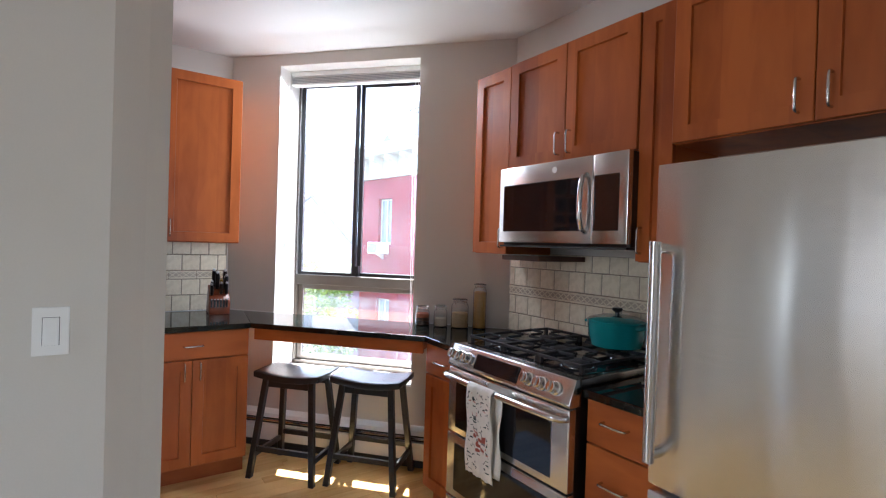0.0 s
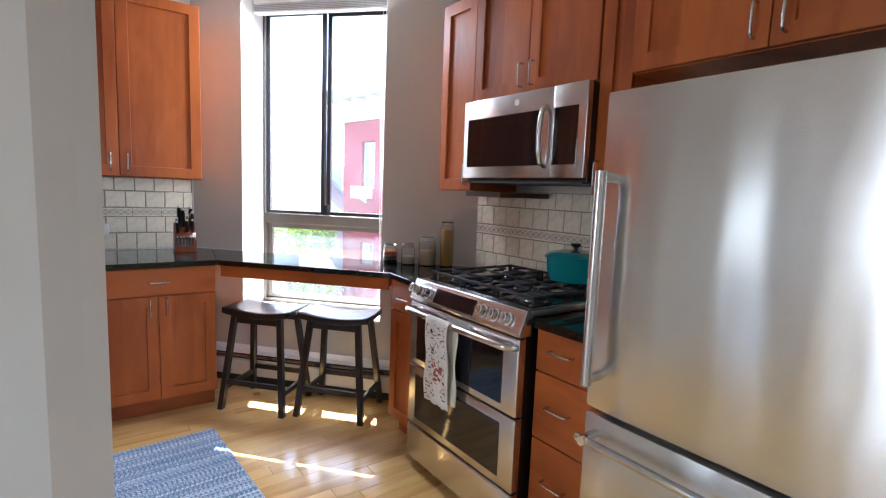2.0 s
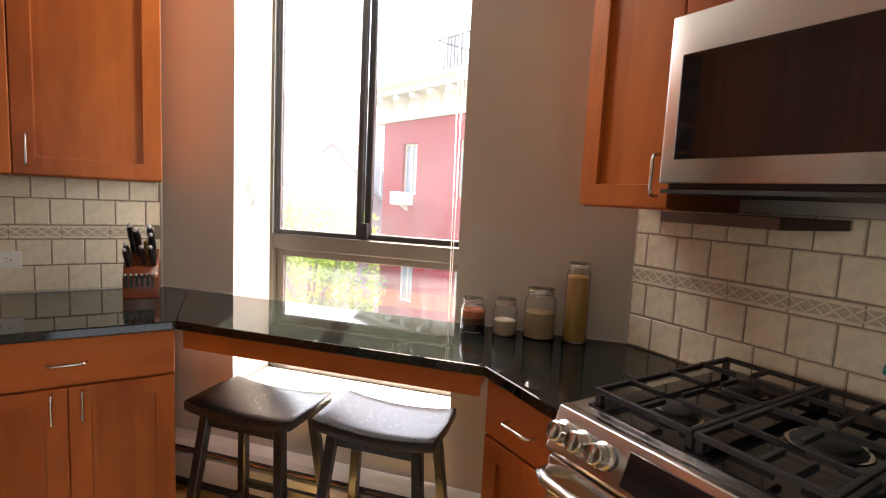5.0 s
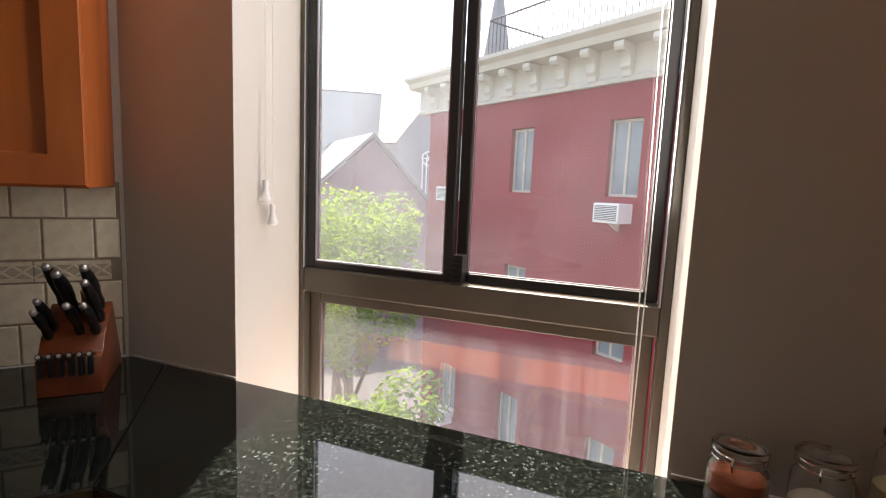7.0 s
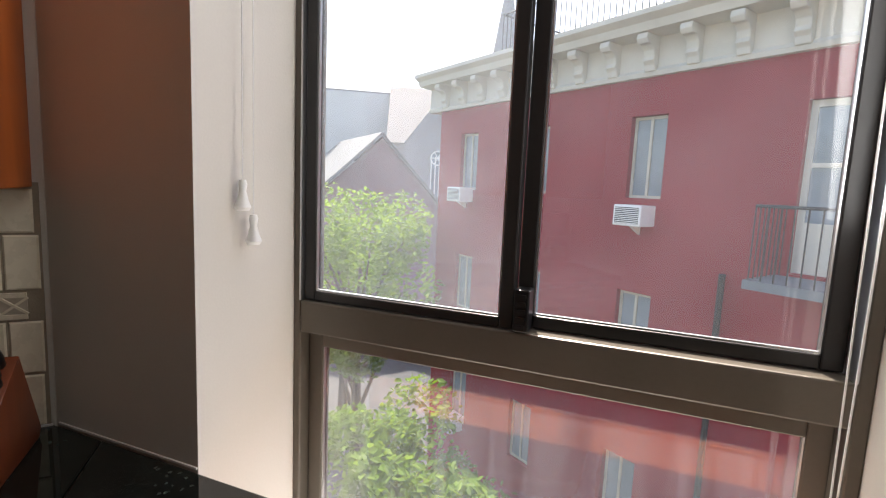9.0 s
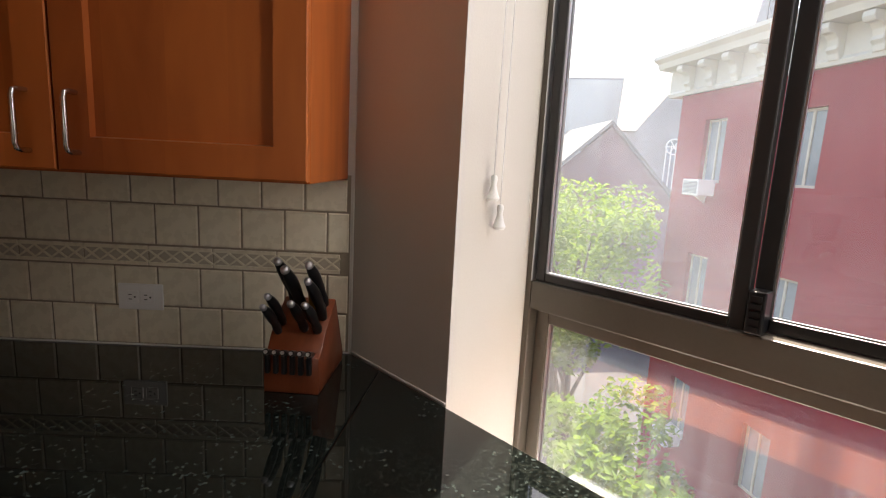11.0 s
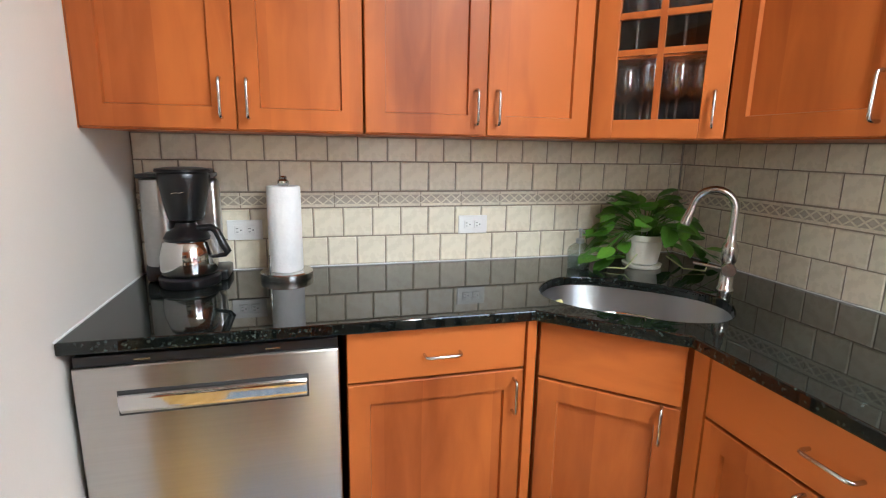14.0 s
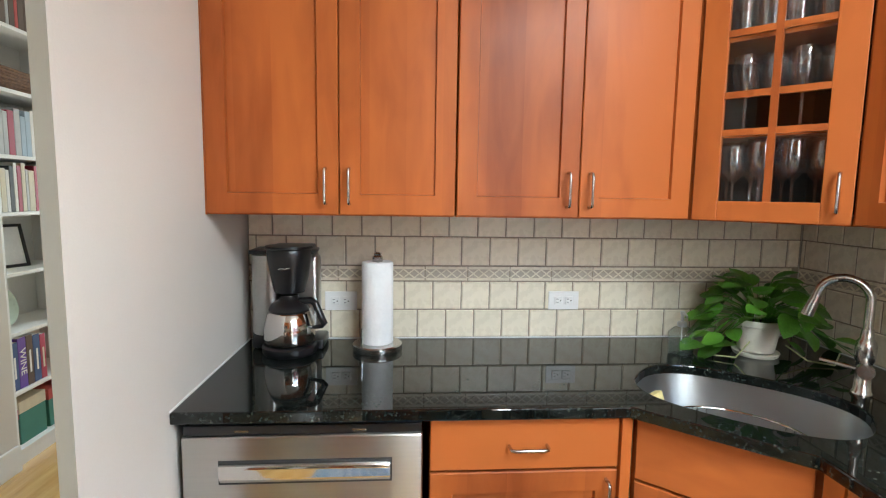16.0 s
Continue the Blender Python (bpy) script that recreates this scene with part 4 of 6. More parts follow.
for k, x in enumerate((0.040, 0.092, 0.144, 0.535, 0.605, 0.675)):
    bm = B()
    rings = lathe(bm, [(0.027, 0.0), (0.027, 0.006), (0.0225, 0.010), (0.021, 0.034), (0.018, 0.037)], 24)
    for v in bm.verts:
        v.co = Vector((v.co.x, -v.co.z, v.co.y))
    box(bm, -0.004, 0.004, -0.042, -0.034, -0.018, 0.018, 0.002)
    part("knob", bm, M_CHROME, panel, "polished steel knob", 40, m=pm @ pose(x, -0.004, 0.0))
bm = B()
box(bm, 0, RW, 0.055, 0.662, 0.900, 0.944, 0.005)
cook = part("cooktop", bm, M_STEELH, rg, "steel cooktop rim", 40)
bm = B()
box(bm, 0.03, RW - 0.03, 0.085, 0.635, 0.9442, 0.9475, 0.001)
part("cooktop_well", bm, M_BLACKG, cook, "black enamel burner well")
for x, y, r in ((0.15, 0.21, 0.042), (0.15, 0.50, 0.032), (0.376, 0.36, 0.05), (0.60, 0.21, 0.05), (0.60, 0.50, 0.032)):
    bm = B()
    lathe(bm, [(r + 0.012, 0.9475), (r + 0.012, 0.952), (r, 0.956), (r, 0.964), (r * 0.9, 0.967)], 20, x, y)
    part("burner", bm, M_IRON, cook, smooth=40)
    bm = B()
    lathe(bm, [(r + 0.02, 0.9476), (r + 0.02, 0.9496), (r + 0.013, 0.9496)], 20, x, y)
    part("burner_ring", bm, M_CHROME, cook, smooth=40)
for x0, x1 in ((0.035, 0.262), (0.266, 0.486), (0.490, 0.717)):
    bm = B()
    zt, w = 0.985, 0.0055
    for y in (0.10, 0.62):
        box(bm, x0, x1, y - w, y + w, zt - 0.012, zt, 0.002)
    for x in (x0 + w, x1 - w):
        box(bm, x - w, x + w, 0.10, 0.62, zt - 0.012, zt, 0.002)
    xm = (x0 + x1) / 2
    for y in (0.21, 0.36, 0.50):
        box(bm, x0, xm - 0.022, y - w * 0.8, y + w * 0.8, zt - 0.010, zt + 0.002, 0.0015)
        box(bm, xm + 0.022, x1, y - w * 0.8, y + w * 0.8, zt - 0.010, zt + 0.002, 0.0015)
    for y0, y1 in ((0.10, 0.18), (0.245, 0.325), (0.395, 0.465), (0.535, 0.62)):
        box(bm, xm - w * 0.8, xm + w * 0.8, y0, y1, zt - 0.010, zt + 0.002, 0.0015)
    for x in (x0 + 0.008, x1 - 0.008):
        for y in (0.108, 0.612):
            box(bm, x - 0.007, x + 0.007, y - 0.007, y + 0.007, 0.9475, zt - 0.01)
    part("grate", bm, M_IRON, cook, "black cast-iron pan grate")


def oven_door(name, z0, z1, g0, g1):
    bm = B()
    box(bm, 0.004, RW - 0.004, 0, 0.04, z0, z1, 0.006, 3)
    d = part(name, bm, M_STEELH, rg, "steel oven door", 40)
    bm = B()
    box(bm, 0.065, RW - 0.085, -0.002, 0.003, g0, g1, 0.0015)
    part("oven_glass", bm, M_BLACKG, d, "dark oven window")
    return d


od = oven_door("upper_oven_door", 0.535, 0.838, 0.565, 0.775)
oven_door("lower_oven_door", 0.232, 0.526, 0.268, 0.488)
bm = B()
box(bm, 0.004, RW - 0.004, 0, 0.04, 0.05, 0.222, 0.006, 3)
part("warming_drawer", bm, M_STEELH, rg, "plain steel bottom drawer", 40)
bm = B()
tube(bm, [(0.012, 0.0, 0.806), (0.02, -0.03, 0.808), (0.05, -0.045, 0.81), (0.2, -0.052, 0.81), (RW / 2, -0.054, 0.81), (RW - 0.2, -0.052, 0.81), (RW - 0.05, -0.045, 0.81), (RW - 0.02, -0.03, 0.808), (RW - 0.012, 0.0, 0.806)], 0.0135, 12)
part("handle", bm, M_STEELH, od, "full-width bowed steel handle", 50)

# towel over the oven handle
towel = thing("tea_towel", "white leaf-printed tea towel hanging on the oven handle", "towel", pose(RX, 4.130, 0, 0, 0, -90))
M_TOWEL = material("printed_cotton", (0.78, 0.74, 0.68), 0.95, vary=0.05, scale=10, fine=400, bump=0.1)


def cloth(x0, x1, rows):
    bm = B()
    nx = 18
    grid = [[bm.verts.new((x0 + (x1 - x0) * i / nx + 0.006 * math.sin(k * 0.7), y + (0.004 * math.sin(i * 0.9 + 0.25 * k) + 0.003 * math.sin(i * 2.1)) * min(1, k / 4), z)) for i in range(nx + 1)] for k, (y, z) in enumerate(rows)]
    for p, q in zip(grid, grid[1:]):
        for i in range(nx):
            bm.faces.new((p[i], p[i + 1], q[i + 1], q[i]))
    return bm


tw0, tw1 = 0.235, 0.405
front_rows = [(-0.038, 0.812), (-0.044, 0.824), (-0.056, 0.8285), (-0.068, 0.824), (-0.073, 0.81)] + [(-0.072 + 0.0008 * k, 0.81 - 0.0245 * k) for k in range(1, 16)]
fc = part("front_fold", cloth(tw0, tw1, front_rows), M_TOWEL, towel, smooth=60)
md = fc.modifiers.new("thick", "SOLIDIFY")
md.thickness = 0.0018
back_rows = [(-0.036, 0.812 - 0.025 * k) for k in range(0, 15)]
bc = part("back_fold", cloth(tw0 + 0.018, tw1 + 0.022, back_rows), M_TOWEL, towel, smooth=60)
md = bc.modifiers.new("thick", "SOLIDIFY")
md.thickness = 0.0018
rnd = random.Random(4)
PRINTS = [material("print_dark_green", (0.03, 0.05, 0.05), 0.95, bump=0), material("print_rust", (0.36, 0.10, 0.07), 0.95, bump=0), material("print_grey", (0.20, 0.19, 0.19), 0.95, bump=0), material("print_pink", (0.55, 0.26, 0.22), 0.95, bump=0)]
for c, count in ((0, 95), (2, 50), (3, 22), (1, 10)):
    bm = B()
    for k in range(count):
        cx, cz = rnd.uniform(tw0 + 0.012, tw1 - 0.012), rnd.uniform(0.455, 0.80)
        a, ln, wd = rnd.uniform(0, 3.14), rnd.uniform(0.004, 0.009), rnd.uniform(0.0016, 0.0035)
        if c == 1:
            cx, cz, ln, wd = rnd.gauss(0.33, 0.018), rnd.gauss(0.60, 0.022), 0.012, 0.008
        vs = []
        for i in range(6):
            t = i * math.pi / 3
            p, q = ln * math.cos(t), wd * math.sin(t)
            vs.append(bm.verts.new((cx + p * math.cos(a) - q * math.sin(a), -0.0795, cz + p * math.sin(a) + q * math.cos(a))))
        bm.faces.new(vs)
    pr = tagged(part("print", bm, PRINTS[c], fc), kind="stuff")
    md = pr.modifiers.new("wrap", "SHRINKWRAP")
    md.target, md.wrap_method, md.wrap_mode, md.offset = fc, "NEAREST_SURFACEPOINT", "ABOVE_SURFACE", 0.0012

# ---- pot on the range ----
dutch = thing("dutch_oven", "teal enamelled dutch oven with lid on the range", "pot", pose(3.715, 3.575, 0.987))
bm = B()
lathe(bm, [(0.098, 0.0), (0.110, 0.006), (0.122, 0.05), (0.128, 0.108), (0.130, 0.112), (0.124, 0.112), (0.118, 0.05), (0.10, 0.008)], 36)
dbody = part("pot_body", bm, M_TEAL, dutch, smooth=40)
bm = B()
lathe(bm, [(0.130, 0.1125), (0.131, 0.118), (0.118, 0.127), (0.08, 0.137), (0.03, 0.142), (0.012, 0.143)], 36)
dl = part("lid", bm, M_TEAL, dutch, smooth=40)
bm = B()
lathe(bm, [(0.010, 0.142), (0.009, 0.152), (0.021, 0.160), (0.024, 0.168), (0.02, 0.173)], 20)
part("knob", bm, M_BLACK, dl, "black lid knob", 40)
for s in (1, -1):
    bm = B()
    tube(bm, [(-0.035, s * 0.12, 0.098), (-0.03, s * 0.145, 0.100), (0.0, s * 0.152, 0.101), (0.03, s * 0.145, 0.100), (0.035, s * 0.12, 0.098)], 0.008, 8)
    part("loop_handle", bm, M_TEAL, dbody, smooth=50)

# ---- outlets and switch ----
def outlet(m):
    root = thing("wall_outlet", "white double wall outlet set level in the tiled backsplash", "outlet", m, "outlets")
    bm = B()
    box(bm, -0.058, 0.058, -0.006, 0, -0.035, 0.035, 0.002)
    part("cover_plate", bm, M_PLASTIC, root)
    for x in (-0.020, 0.020):
        bm = B()
        box(bm, x - 0.016, x + 0.016, -0.0085, -0.005, -0.0165, 0.0165, 0.003)
        soc = part("socket", bm, M_PLASTIC, root)
        bm = B()
        box(bm, x - 0.009, x - 0.001, -0.0093, -0.008, 0.005, 0.007)
        box(bm, x - 0.009, x - 0.001, -0.0093, -0.008, -0.007, -0.005)
        tube(bm, [(x + 0.007, -0.0093, 0), (x + 0.007, -0.008, 0)], 0.0025, 8)
        part("slots", bm, M_SLOT, soc, "dark slots")
    return root


outlet(pose(XW + 0.009, 4.160, 1.058, 0, 0, 90))
outlet(pose(XW + 0.009, 4.994, 1.060, 0, 0, 90))
outlet(pose(1.984, YN - 0.009, 1.050))
sw = thing("light_switch", "white rocker light switch on the wing wall", "switch", pose(1.712, 3.70, 1.180))
bm = B()
box(bm, -0.036, 0.036, -0.006, 0, -0.058, 0.058, 0.002)
part("cover_plate", bm, M_PLASTIC, sw)
bm = B()
box(bm, -0.017, 0.017, -0.0062, -0.0058, -0.034, 0.034)
part("rocker_gap", bm, M_SLOT, sw)
bm = B()
side_prism(bm, [(-0.006, -0.033), (-0.012, -0.033), (-0.0085, 0.0), (-0.007, 0.033), (-0.006, 0.033)], -0.0158, 0.0158, 0.001)
part("rocker", bm, M_PLASTIC, sw)

# ---- coffee maker ----
cm = thing("coffee_maker", "black and steel drip coffee maker with a thermal carafe", "coffee maker", pose(1.103, 3.998, 0.915, 0, 0, 90))
bm = B()
box(bm, -0.125, -0.035, -0.03, 0.085, 0.0, 0.06, 0.012)
lathe(bm, [(0.086, 0.0), (0.090, 0.006), (0.090, 0.026), (0.082, 0.032)], 32, 0.01, -0.055)
box(bm, 0.07, 0.118, -0.04, 0.085, 0.0, 0.036, 0.008)
box(bm, -0.06, 0.10, 0.0, 0.084, 0.0, 0.03, 0.006)
part("base", bm, M_BLACK, cm, smooth=35)
bm = B()
lathe(bm, [(0.055, 0.055), (0.057, 0.06), (0.057, 0.325), (0.05, 0.328)], 28, -0.068, 0.000)
box(bm, -0.075, 0.095, 0.02, 0.085, 0.06, 0.326, 0.02, 3)
part("water_tank", bm, M_STEEL, cm, "brushed steel water tank housing", 35)
bm = B()
lathe(bm, [(0.030, 0.198), (0.05, 0.205), (0.062, 0.26), (0.072, 0.325), (0.073, 0.345), (0.07, 0.35)], 32, 0.01, -0.045)
part("filter_basket", bm, M_BLACK, cm, "black filter basket", 35)
bm = B()
box(bm, -0.126, 0.088, -0.042, 0.084, 0.329, 0.343, 0.005, 2)
lathe(bm, [(0.076, 0.350), (0.079, 0.353), (0.076, 0.360), (0.05, 0.364)], 32, 0.01, -0.045)
box(bm, -0.055, 0.080, -0.05, 0.06, 0.3435, 0.358, 0.006, 2)
part("lid", bm, M_BLACK, cm, smooth=35)
bm = B()
tube(bm, [(-0.01, -0.1165, 0.289), (0.0, -0.1175, 0.292), (0.012, -0.1175, 0.291), (0.026, -0.1165, 0.294)], 0.0013, 5)
part("maker_mark", bm, M_CHROME, cm, "small silver script mark")
bm = B()
lathe(bm, [(0.072, 0.033), (0.079, 0.037), (0.085, 0.055), (0.083, 0.095), (0.072, 0.138), (0.064, 0.144)], 36, 0.01, -0.055)
car = part("carafe", bm, M_CHROME, cm, "polished steel carafe", 40)
bm = B()
lathe(bm, [(0.066, 0.143), (0.068, 0.149), (0.056, 0.168), (0.036, 0.178), (0.028, 0.196)], 32, 0.01, -0.055)
part("carafe_lid", bm, M_BLACK, car, smooth=40)
bm = B()
tube(bm, [(0.045, -0.065, 0.176), (0.085, -0.075, 0.181), (0.10, -0.08, 0.170), (0.118, -0.085, 0.128), (0.130, -0.088, 0.105), (0.122, -0.086, 0.096), (0.095, -0.08, 0.090), (0.078, -0.075, 0.092)], 0.010, 8, [0.012, 0.012, 0.012, 0.013, 0.012, 0.008, 0.006, 0.005])
part("carafe_handle", bm, M_BLACK, car, smooth=50)

# ---- paper towel ----
pt = thing("paper_towel_holder", "brushed steel paper towel stand with a tension arm", "towel holder", pose(1.135, 4.300, 0.915))
bm = B()
lathe(bm, [(0.083, 0.0), (0.085, 0.003), (0.085, 0.020), (0.081, 0.024), (0.02, 0.025)], 40)
part("base", bm, M_STEELH, pt, smooth=40)
bm = B()
lathe(bm, [(0.006, 0.02), (0.006, 0.305), (0.016, 0.306), (0.018, 0.312), (0.018, 0.322), (0.012, 0.328), (0.013, 0.334), (0.008, 0.338)], 20)
part("post", bm, M_NICKEL, pt, smooth=40)
bm = B()
tube(bm, [(0.062, -0.048, 0.02), (0.062, -0.048, 0.09)], 0.003, 8)
part("tension_arm", bm, M_CHROME, pt)
roll = thing("paper_towel_roll", "white paper towel roll on its stand", "paper towel", pose(1.135, 4.300, 0.9405))
bm = B()
rings = lathe(bm, [(0.020, 0.0), (0.052, 0.0), (0.0545, 0.004), (0.0535, 0.276), (0.051, 0.28), (0.020, 0.28)], 40, close=False)
for i in range(40):
    bm.faces.new((rings[-1][i], rings[-1][(i + 1) % 40], rings[0][(i + 1) % 40], rings[0][i]))
part("roll", bm, M_PAPER, roll, smooth=40)

# ---- soap dispenser ----
sd = thing("soap_dispenser", "square glass soap bottle with a steel pump and pale green soap", "soap dispenser", pose(1.222, 5.345, 0.915, 0, 0, 35))
bm = B()
rings = []
for k, z in ((0.86, 0.0), (0.93, 0.003), (1.0, 0.072), (0.94, 0.082), (0.55, 0.096), (0.36, 0.100)):
    ring = []
    for i in range(32):
        a = 2 * math.pi * i / 32
        r = 0.037 * k / (abs(math.cos(a)) ** 5 + abs(math.sin(a)) ** 5) ** 0.2
        ring.append(bm.verts.new((r * math.cos(a), r * math.sin(a), z)))
    rings.append(ring)
for p, q in zip(rings, rings[1:]):
    for i in range(32):
        bm.faces.new((p[i], p[(i + 1) % 32], q[(i + 1) % 32], q[i]))
bm.faces.new(rings[0][::-1])
part("bottle", bm, M_SOAPG, sd, "clear glass bottle", 50).visible_shadow = False
bm = B()
box(bm, -0.030, 0.030, -0.030, 0.030, 0.004, 0.056, 0.008, 2)
part("soap", bm, pane_material("green_soap", 0.16, (0.90, 0.98, 0.97), ior=1.9), sd, "pale green liquid soap", 50)
bm = B()
lathe(bm, [(0.015, 0.099), (0.016, 0.112), (0.012, 0.116), (0.005, 0.117), (0.005, 0.140), (0.008, 0.141), (0.008, 0.152)], 16)
tube(bm, [(0, 0, 0.147), (0.02, -0.02, 0.147), (0.028, -0.028, 0.141)], 0.004, 8)
part("pump", bm, M_CAP, sd, smooth=40)
bm = B()
tube(bm, [(0, 0, 0.110), (0.002, 0, 0.012)], 0.0025, 6)
part("dip_tube", bm, M_WHITE, sd)

# ---- plant ----
plant = thing("potted_pothos", "bushy green pothos trailing from an ivory ceramic pot", "plant", pose(1.225, 5.615, 0.915))
bm = B()
lathe(bm, [(0.066, 0.0), (0.070, 0.004), (0.073, 0.015), (0.067, 0.016), (0.05, 0.012)], 32)
part("saucer", bm, M_POT, plant, smooth=40)
bm = B()
lathe(bm, [(0.052, 0.016), (0.056, 0.019), (0.070, 0.105), (0.077, 0.108), (0.078, 0.128), (0.071, 0.128), (0.066, 0.112)], 32)
part("pot", bm, M_POT, plant, smooth=40)
bm = B()
lathe(bm, [(0.066, 0.108), (0.0655, 0.112), (0.03, 0.118)], 24)
part("soil", bm, M_SOIL, plant)
rnd = random.Random(11)
leaf_src = []
for v in range(3):
    bm = B()
    n = 6
    grid = []
    for i in range(n + 1):
        t = i / n
        w = 0.50 * math.sin(math.pi * min(1.0, t * 0.93 + 0.07)) ** 0.75 * (1 - 0.25 * t)
        drop = -0.18 * t * t - 0.03 * v * t
        grid.append([bm.verts.new((s * w, t, drop + 0.10 * abs(s) * w * 2)) for s in (-1, -0.5, 0, 0.5, 1)])
    for p, q in zip(grid, grid[1:]):
        for i in range(4):
            bm.faces.new((p[i], p[i + 1], q[i + 1], q[i]))
    bmesh.ops.remove_doubles(bm, verts=bm.verts, dist=0.002)
    leaf_src.append(bm)
meshes = []
for bm in leaf_src:
    me = bpy.data.meshes.new("leaf")
    bm.to_mesh(me)
    bm.free()
    me.materials.append(M_LEAF)
    me.shade_smooth()
    meshes.append(me)
stems = B()
spots = []
for k in range(105):
    a = rnd.uniform(0, 2 * math.pi)
    r = rnd.random()
    if k < 82:
        rad, h = 0.04 + 0.115 * r ** 0.8, 0.135 + 0.10 * (1 - r) + rnd.uniform(-0.02, 0.045)
    else:
        rad, h = 0.11 + 0.055 * r, 0.035 + 0.10 * rnd.random()
    if h < 0.155 and -0.95 < math.remainder(a, 2 * math.pi) < 0.15:
        continue
    spots.append((a, rad, h))
for a in (1.2, 1.45, 1.7):
    for q in range(3):
        spots.append((a + rnd.uniform(-0.1, 0.1), 0.17 + 0.055 * q, max(0.02, 0.10 - 0.035 * q + rnd.uniform(-0.01, 0.02))))
for a in (-1.45, -1.7):
    for q in range(2):
        spots.append((a, 0.17 + 0.05 * q, 0.03 + 0.02 * q))
for a, rad, h in spots:
    x, y = rad * math.cos(a), rad * math.sin(a)
    # keep foliage clear of the two tiled walls
    x = max(x, -0.175)
    y = min(y, 0.27)
    tube(stems, [(0.03 * math.cos(a), 0.03 * math.sin(a), 0.11), (x * 0.5, y * 0.5, 0.13 + max(0.0, h - 0.13) * 0.62), (x, y, h)], 0.0016, 4)
    size = rnd.uniform(0.052, 0.082)
    lift = (-0.3, 0.9) if h > 0.19 else (-0.7, 0.35)
    ob = new("leaf", rnd.choice(meshes))
    ob.parent = plant
    ob.matrix_basis = Matrix.Translation((x, y, h)) @ Euler((rnd.uniform(*lift), rnd.uniform(-0.5, 0.5), a - math.pi / 2 + rnd.uniform(-0.7, 0.7))).to_matrix().to_4x4() @ Matrix.Diagonal((size, size * 1.15, size, 1))
tagged(part("stem_tangle", stems, M_LEAF, plant), kind="stuff")
M_STEM = material("pale_stem", (0.45, 0.47, 0.22), 0.5, bump=0)
for run in ([(0.06, 0.06, 0.05), (0.11, 0.10, 0.012), (0.14, 0.17, 0.006), (0.10, 0.22, 0.03)], [(0.05, -0.06, 0.06), (0.07, -0.12, 0.012), (0.03, -0.19, 0.01)]):
    bm = B()
    tube(bm, run, 0.0026, 6)
    part("trailing_stem", bm, M_STEM, plant, "pale trailing stem")

# ---- knife block ----
kb = thing("knife_block", "cherry-stained wooden knife block full of black-handled knives", "knife block", pose(2.446, 5.684, 0.915, 0, 0, -4))
bm = B()
side_prism(bm, [(0.0, 0.0), (0.205, 0.0), (0.215, 0.02), (0.135, 0.185), (0.045, 0.125), (0.02, 0.092), (0.0, 0.085)], -0.062, 0.062, 0.003)
part("block", bm, M_BLOCKW, kb, smooth=30)
DIRK = Vector((-0.04, -0.54, 0.84)).normalized()


def knife(x, y, z, ln, r, tip=True):
    bm = B()
    p0 = Vector((x, y, z))
    prof = [0.75, 0.95, 0.8, 0.95, 1.0, 0.9, 0.6]
    pts = [p0 + DIRK * (ln * i / 6) + Vector((-0.004, -0.018, 0)) * (i / 6) ** 2.5 for i in range(7)]
    tube(bm, pts, r, 8, [r * q for q in prof])
    h = part("knife_handle", bm, M_BLACK, kb, "black riveted handle", 60)
    if tip:
        bm = B()
        up = (pts[-1] - pts[-2]).normalized()
        tube(bm, [pts[-1] - up * 0.004, pts[-1] + up * 0.002, pts[-1] + up * 0.006, pts[-1] + up * 0.008], r * 0.6, 10, [r * 0.68, r * 0.66, r * 0.5, r * 0.2])
        part("end_cap", bm, M_CAP, h, smooth=60)
        bm = B()
        tube(bm, [p0 - DIRK * 0.02, p0 + DIRK * 0.004], r * 0.7, 8)
        part("bolster", bm, M_CHROME, h)


for x, y, z, ln, r in ((-0.028, 0.115, 0.175, 0.125, 0.0115), (-0.008, 0.10, 0.165, 0.12, 0.0125), (0.040, 0.115, 0.175, 0.12, 0.0115), (0.046, 0.085, 0.15, 0.115, 0.0105), (-0.042, 0.065, 0.14, 0.085, 0.0095), (-0.045, 0.045, 0.125, 0.08, 0.009), (0.012, 0.055, 0.13, 0.085, 0.010), (0.044, 0.05, 0.13, 0.085, 0.010), (0.040, 0.10, 0.16, 0.09, 0.010)):
    knife(x, y, z, ln * 1.12, r * 1.22)
bm = B()
tube(bm, [(0.018, 0.105, 0.17), (0.018, 0.095, 0.20), (0.018, 0.088, 0.222)], 0.011, 10)
part("sharpener_handle", bm, material("brass_yellow", (0.42, 0.26, 0.06), 0.4, 0.6, bump=0), kb, "brass-coloured sharpening rod end", 50)
for k in range(6):
    x = -0.05 + 0.0185 * k
    bm = B()
    tube(bm, [(x, 0.012, 0.088), (x, -0.012, 0.098), (x, -0.016, 0.1)], 0.007, 8)
    st = part("steak_knife_handle", bm, M_BLACK, kb, smooth=60)
    bm = B()
    tube(bm, [(x, -0.016, 0.1), (x, -0.019, 0.101)], 0.0042, 8)
    part("end_cap", bm, M_CAP, st)
    bm = B()
    box(bm, x - 0.0055, x + 0.0055, -0.013, -0.001, 0.048, 0.092, 0.003)
    part("handle_shadow_side", bm, M_BLACK, st)

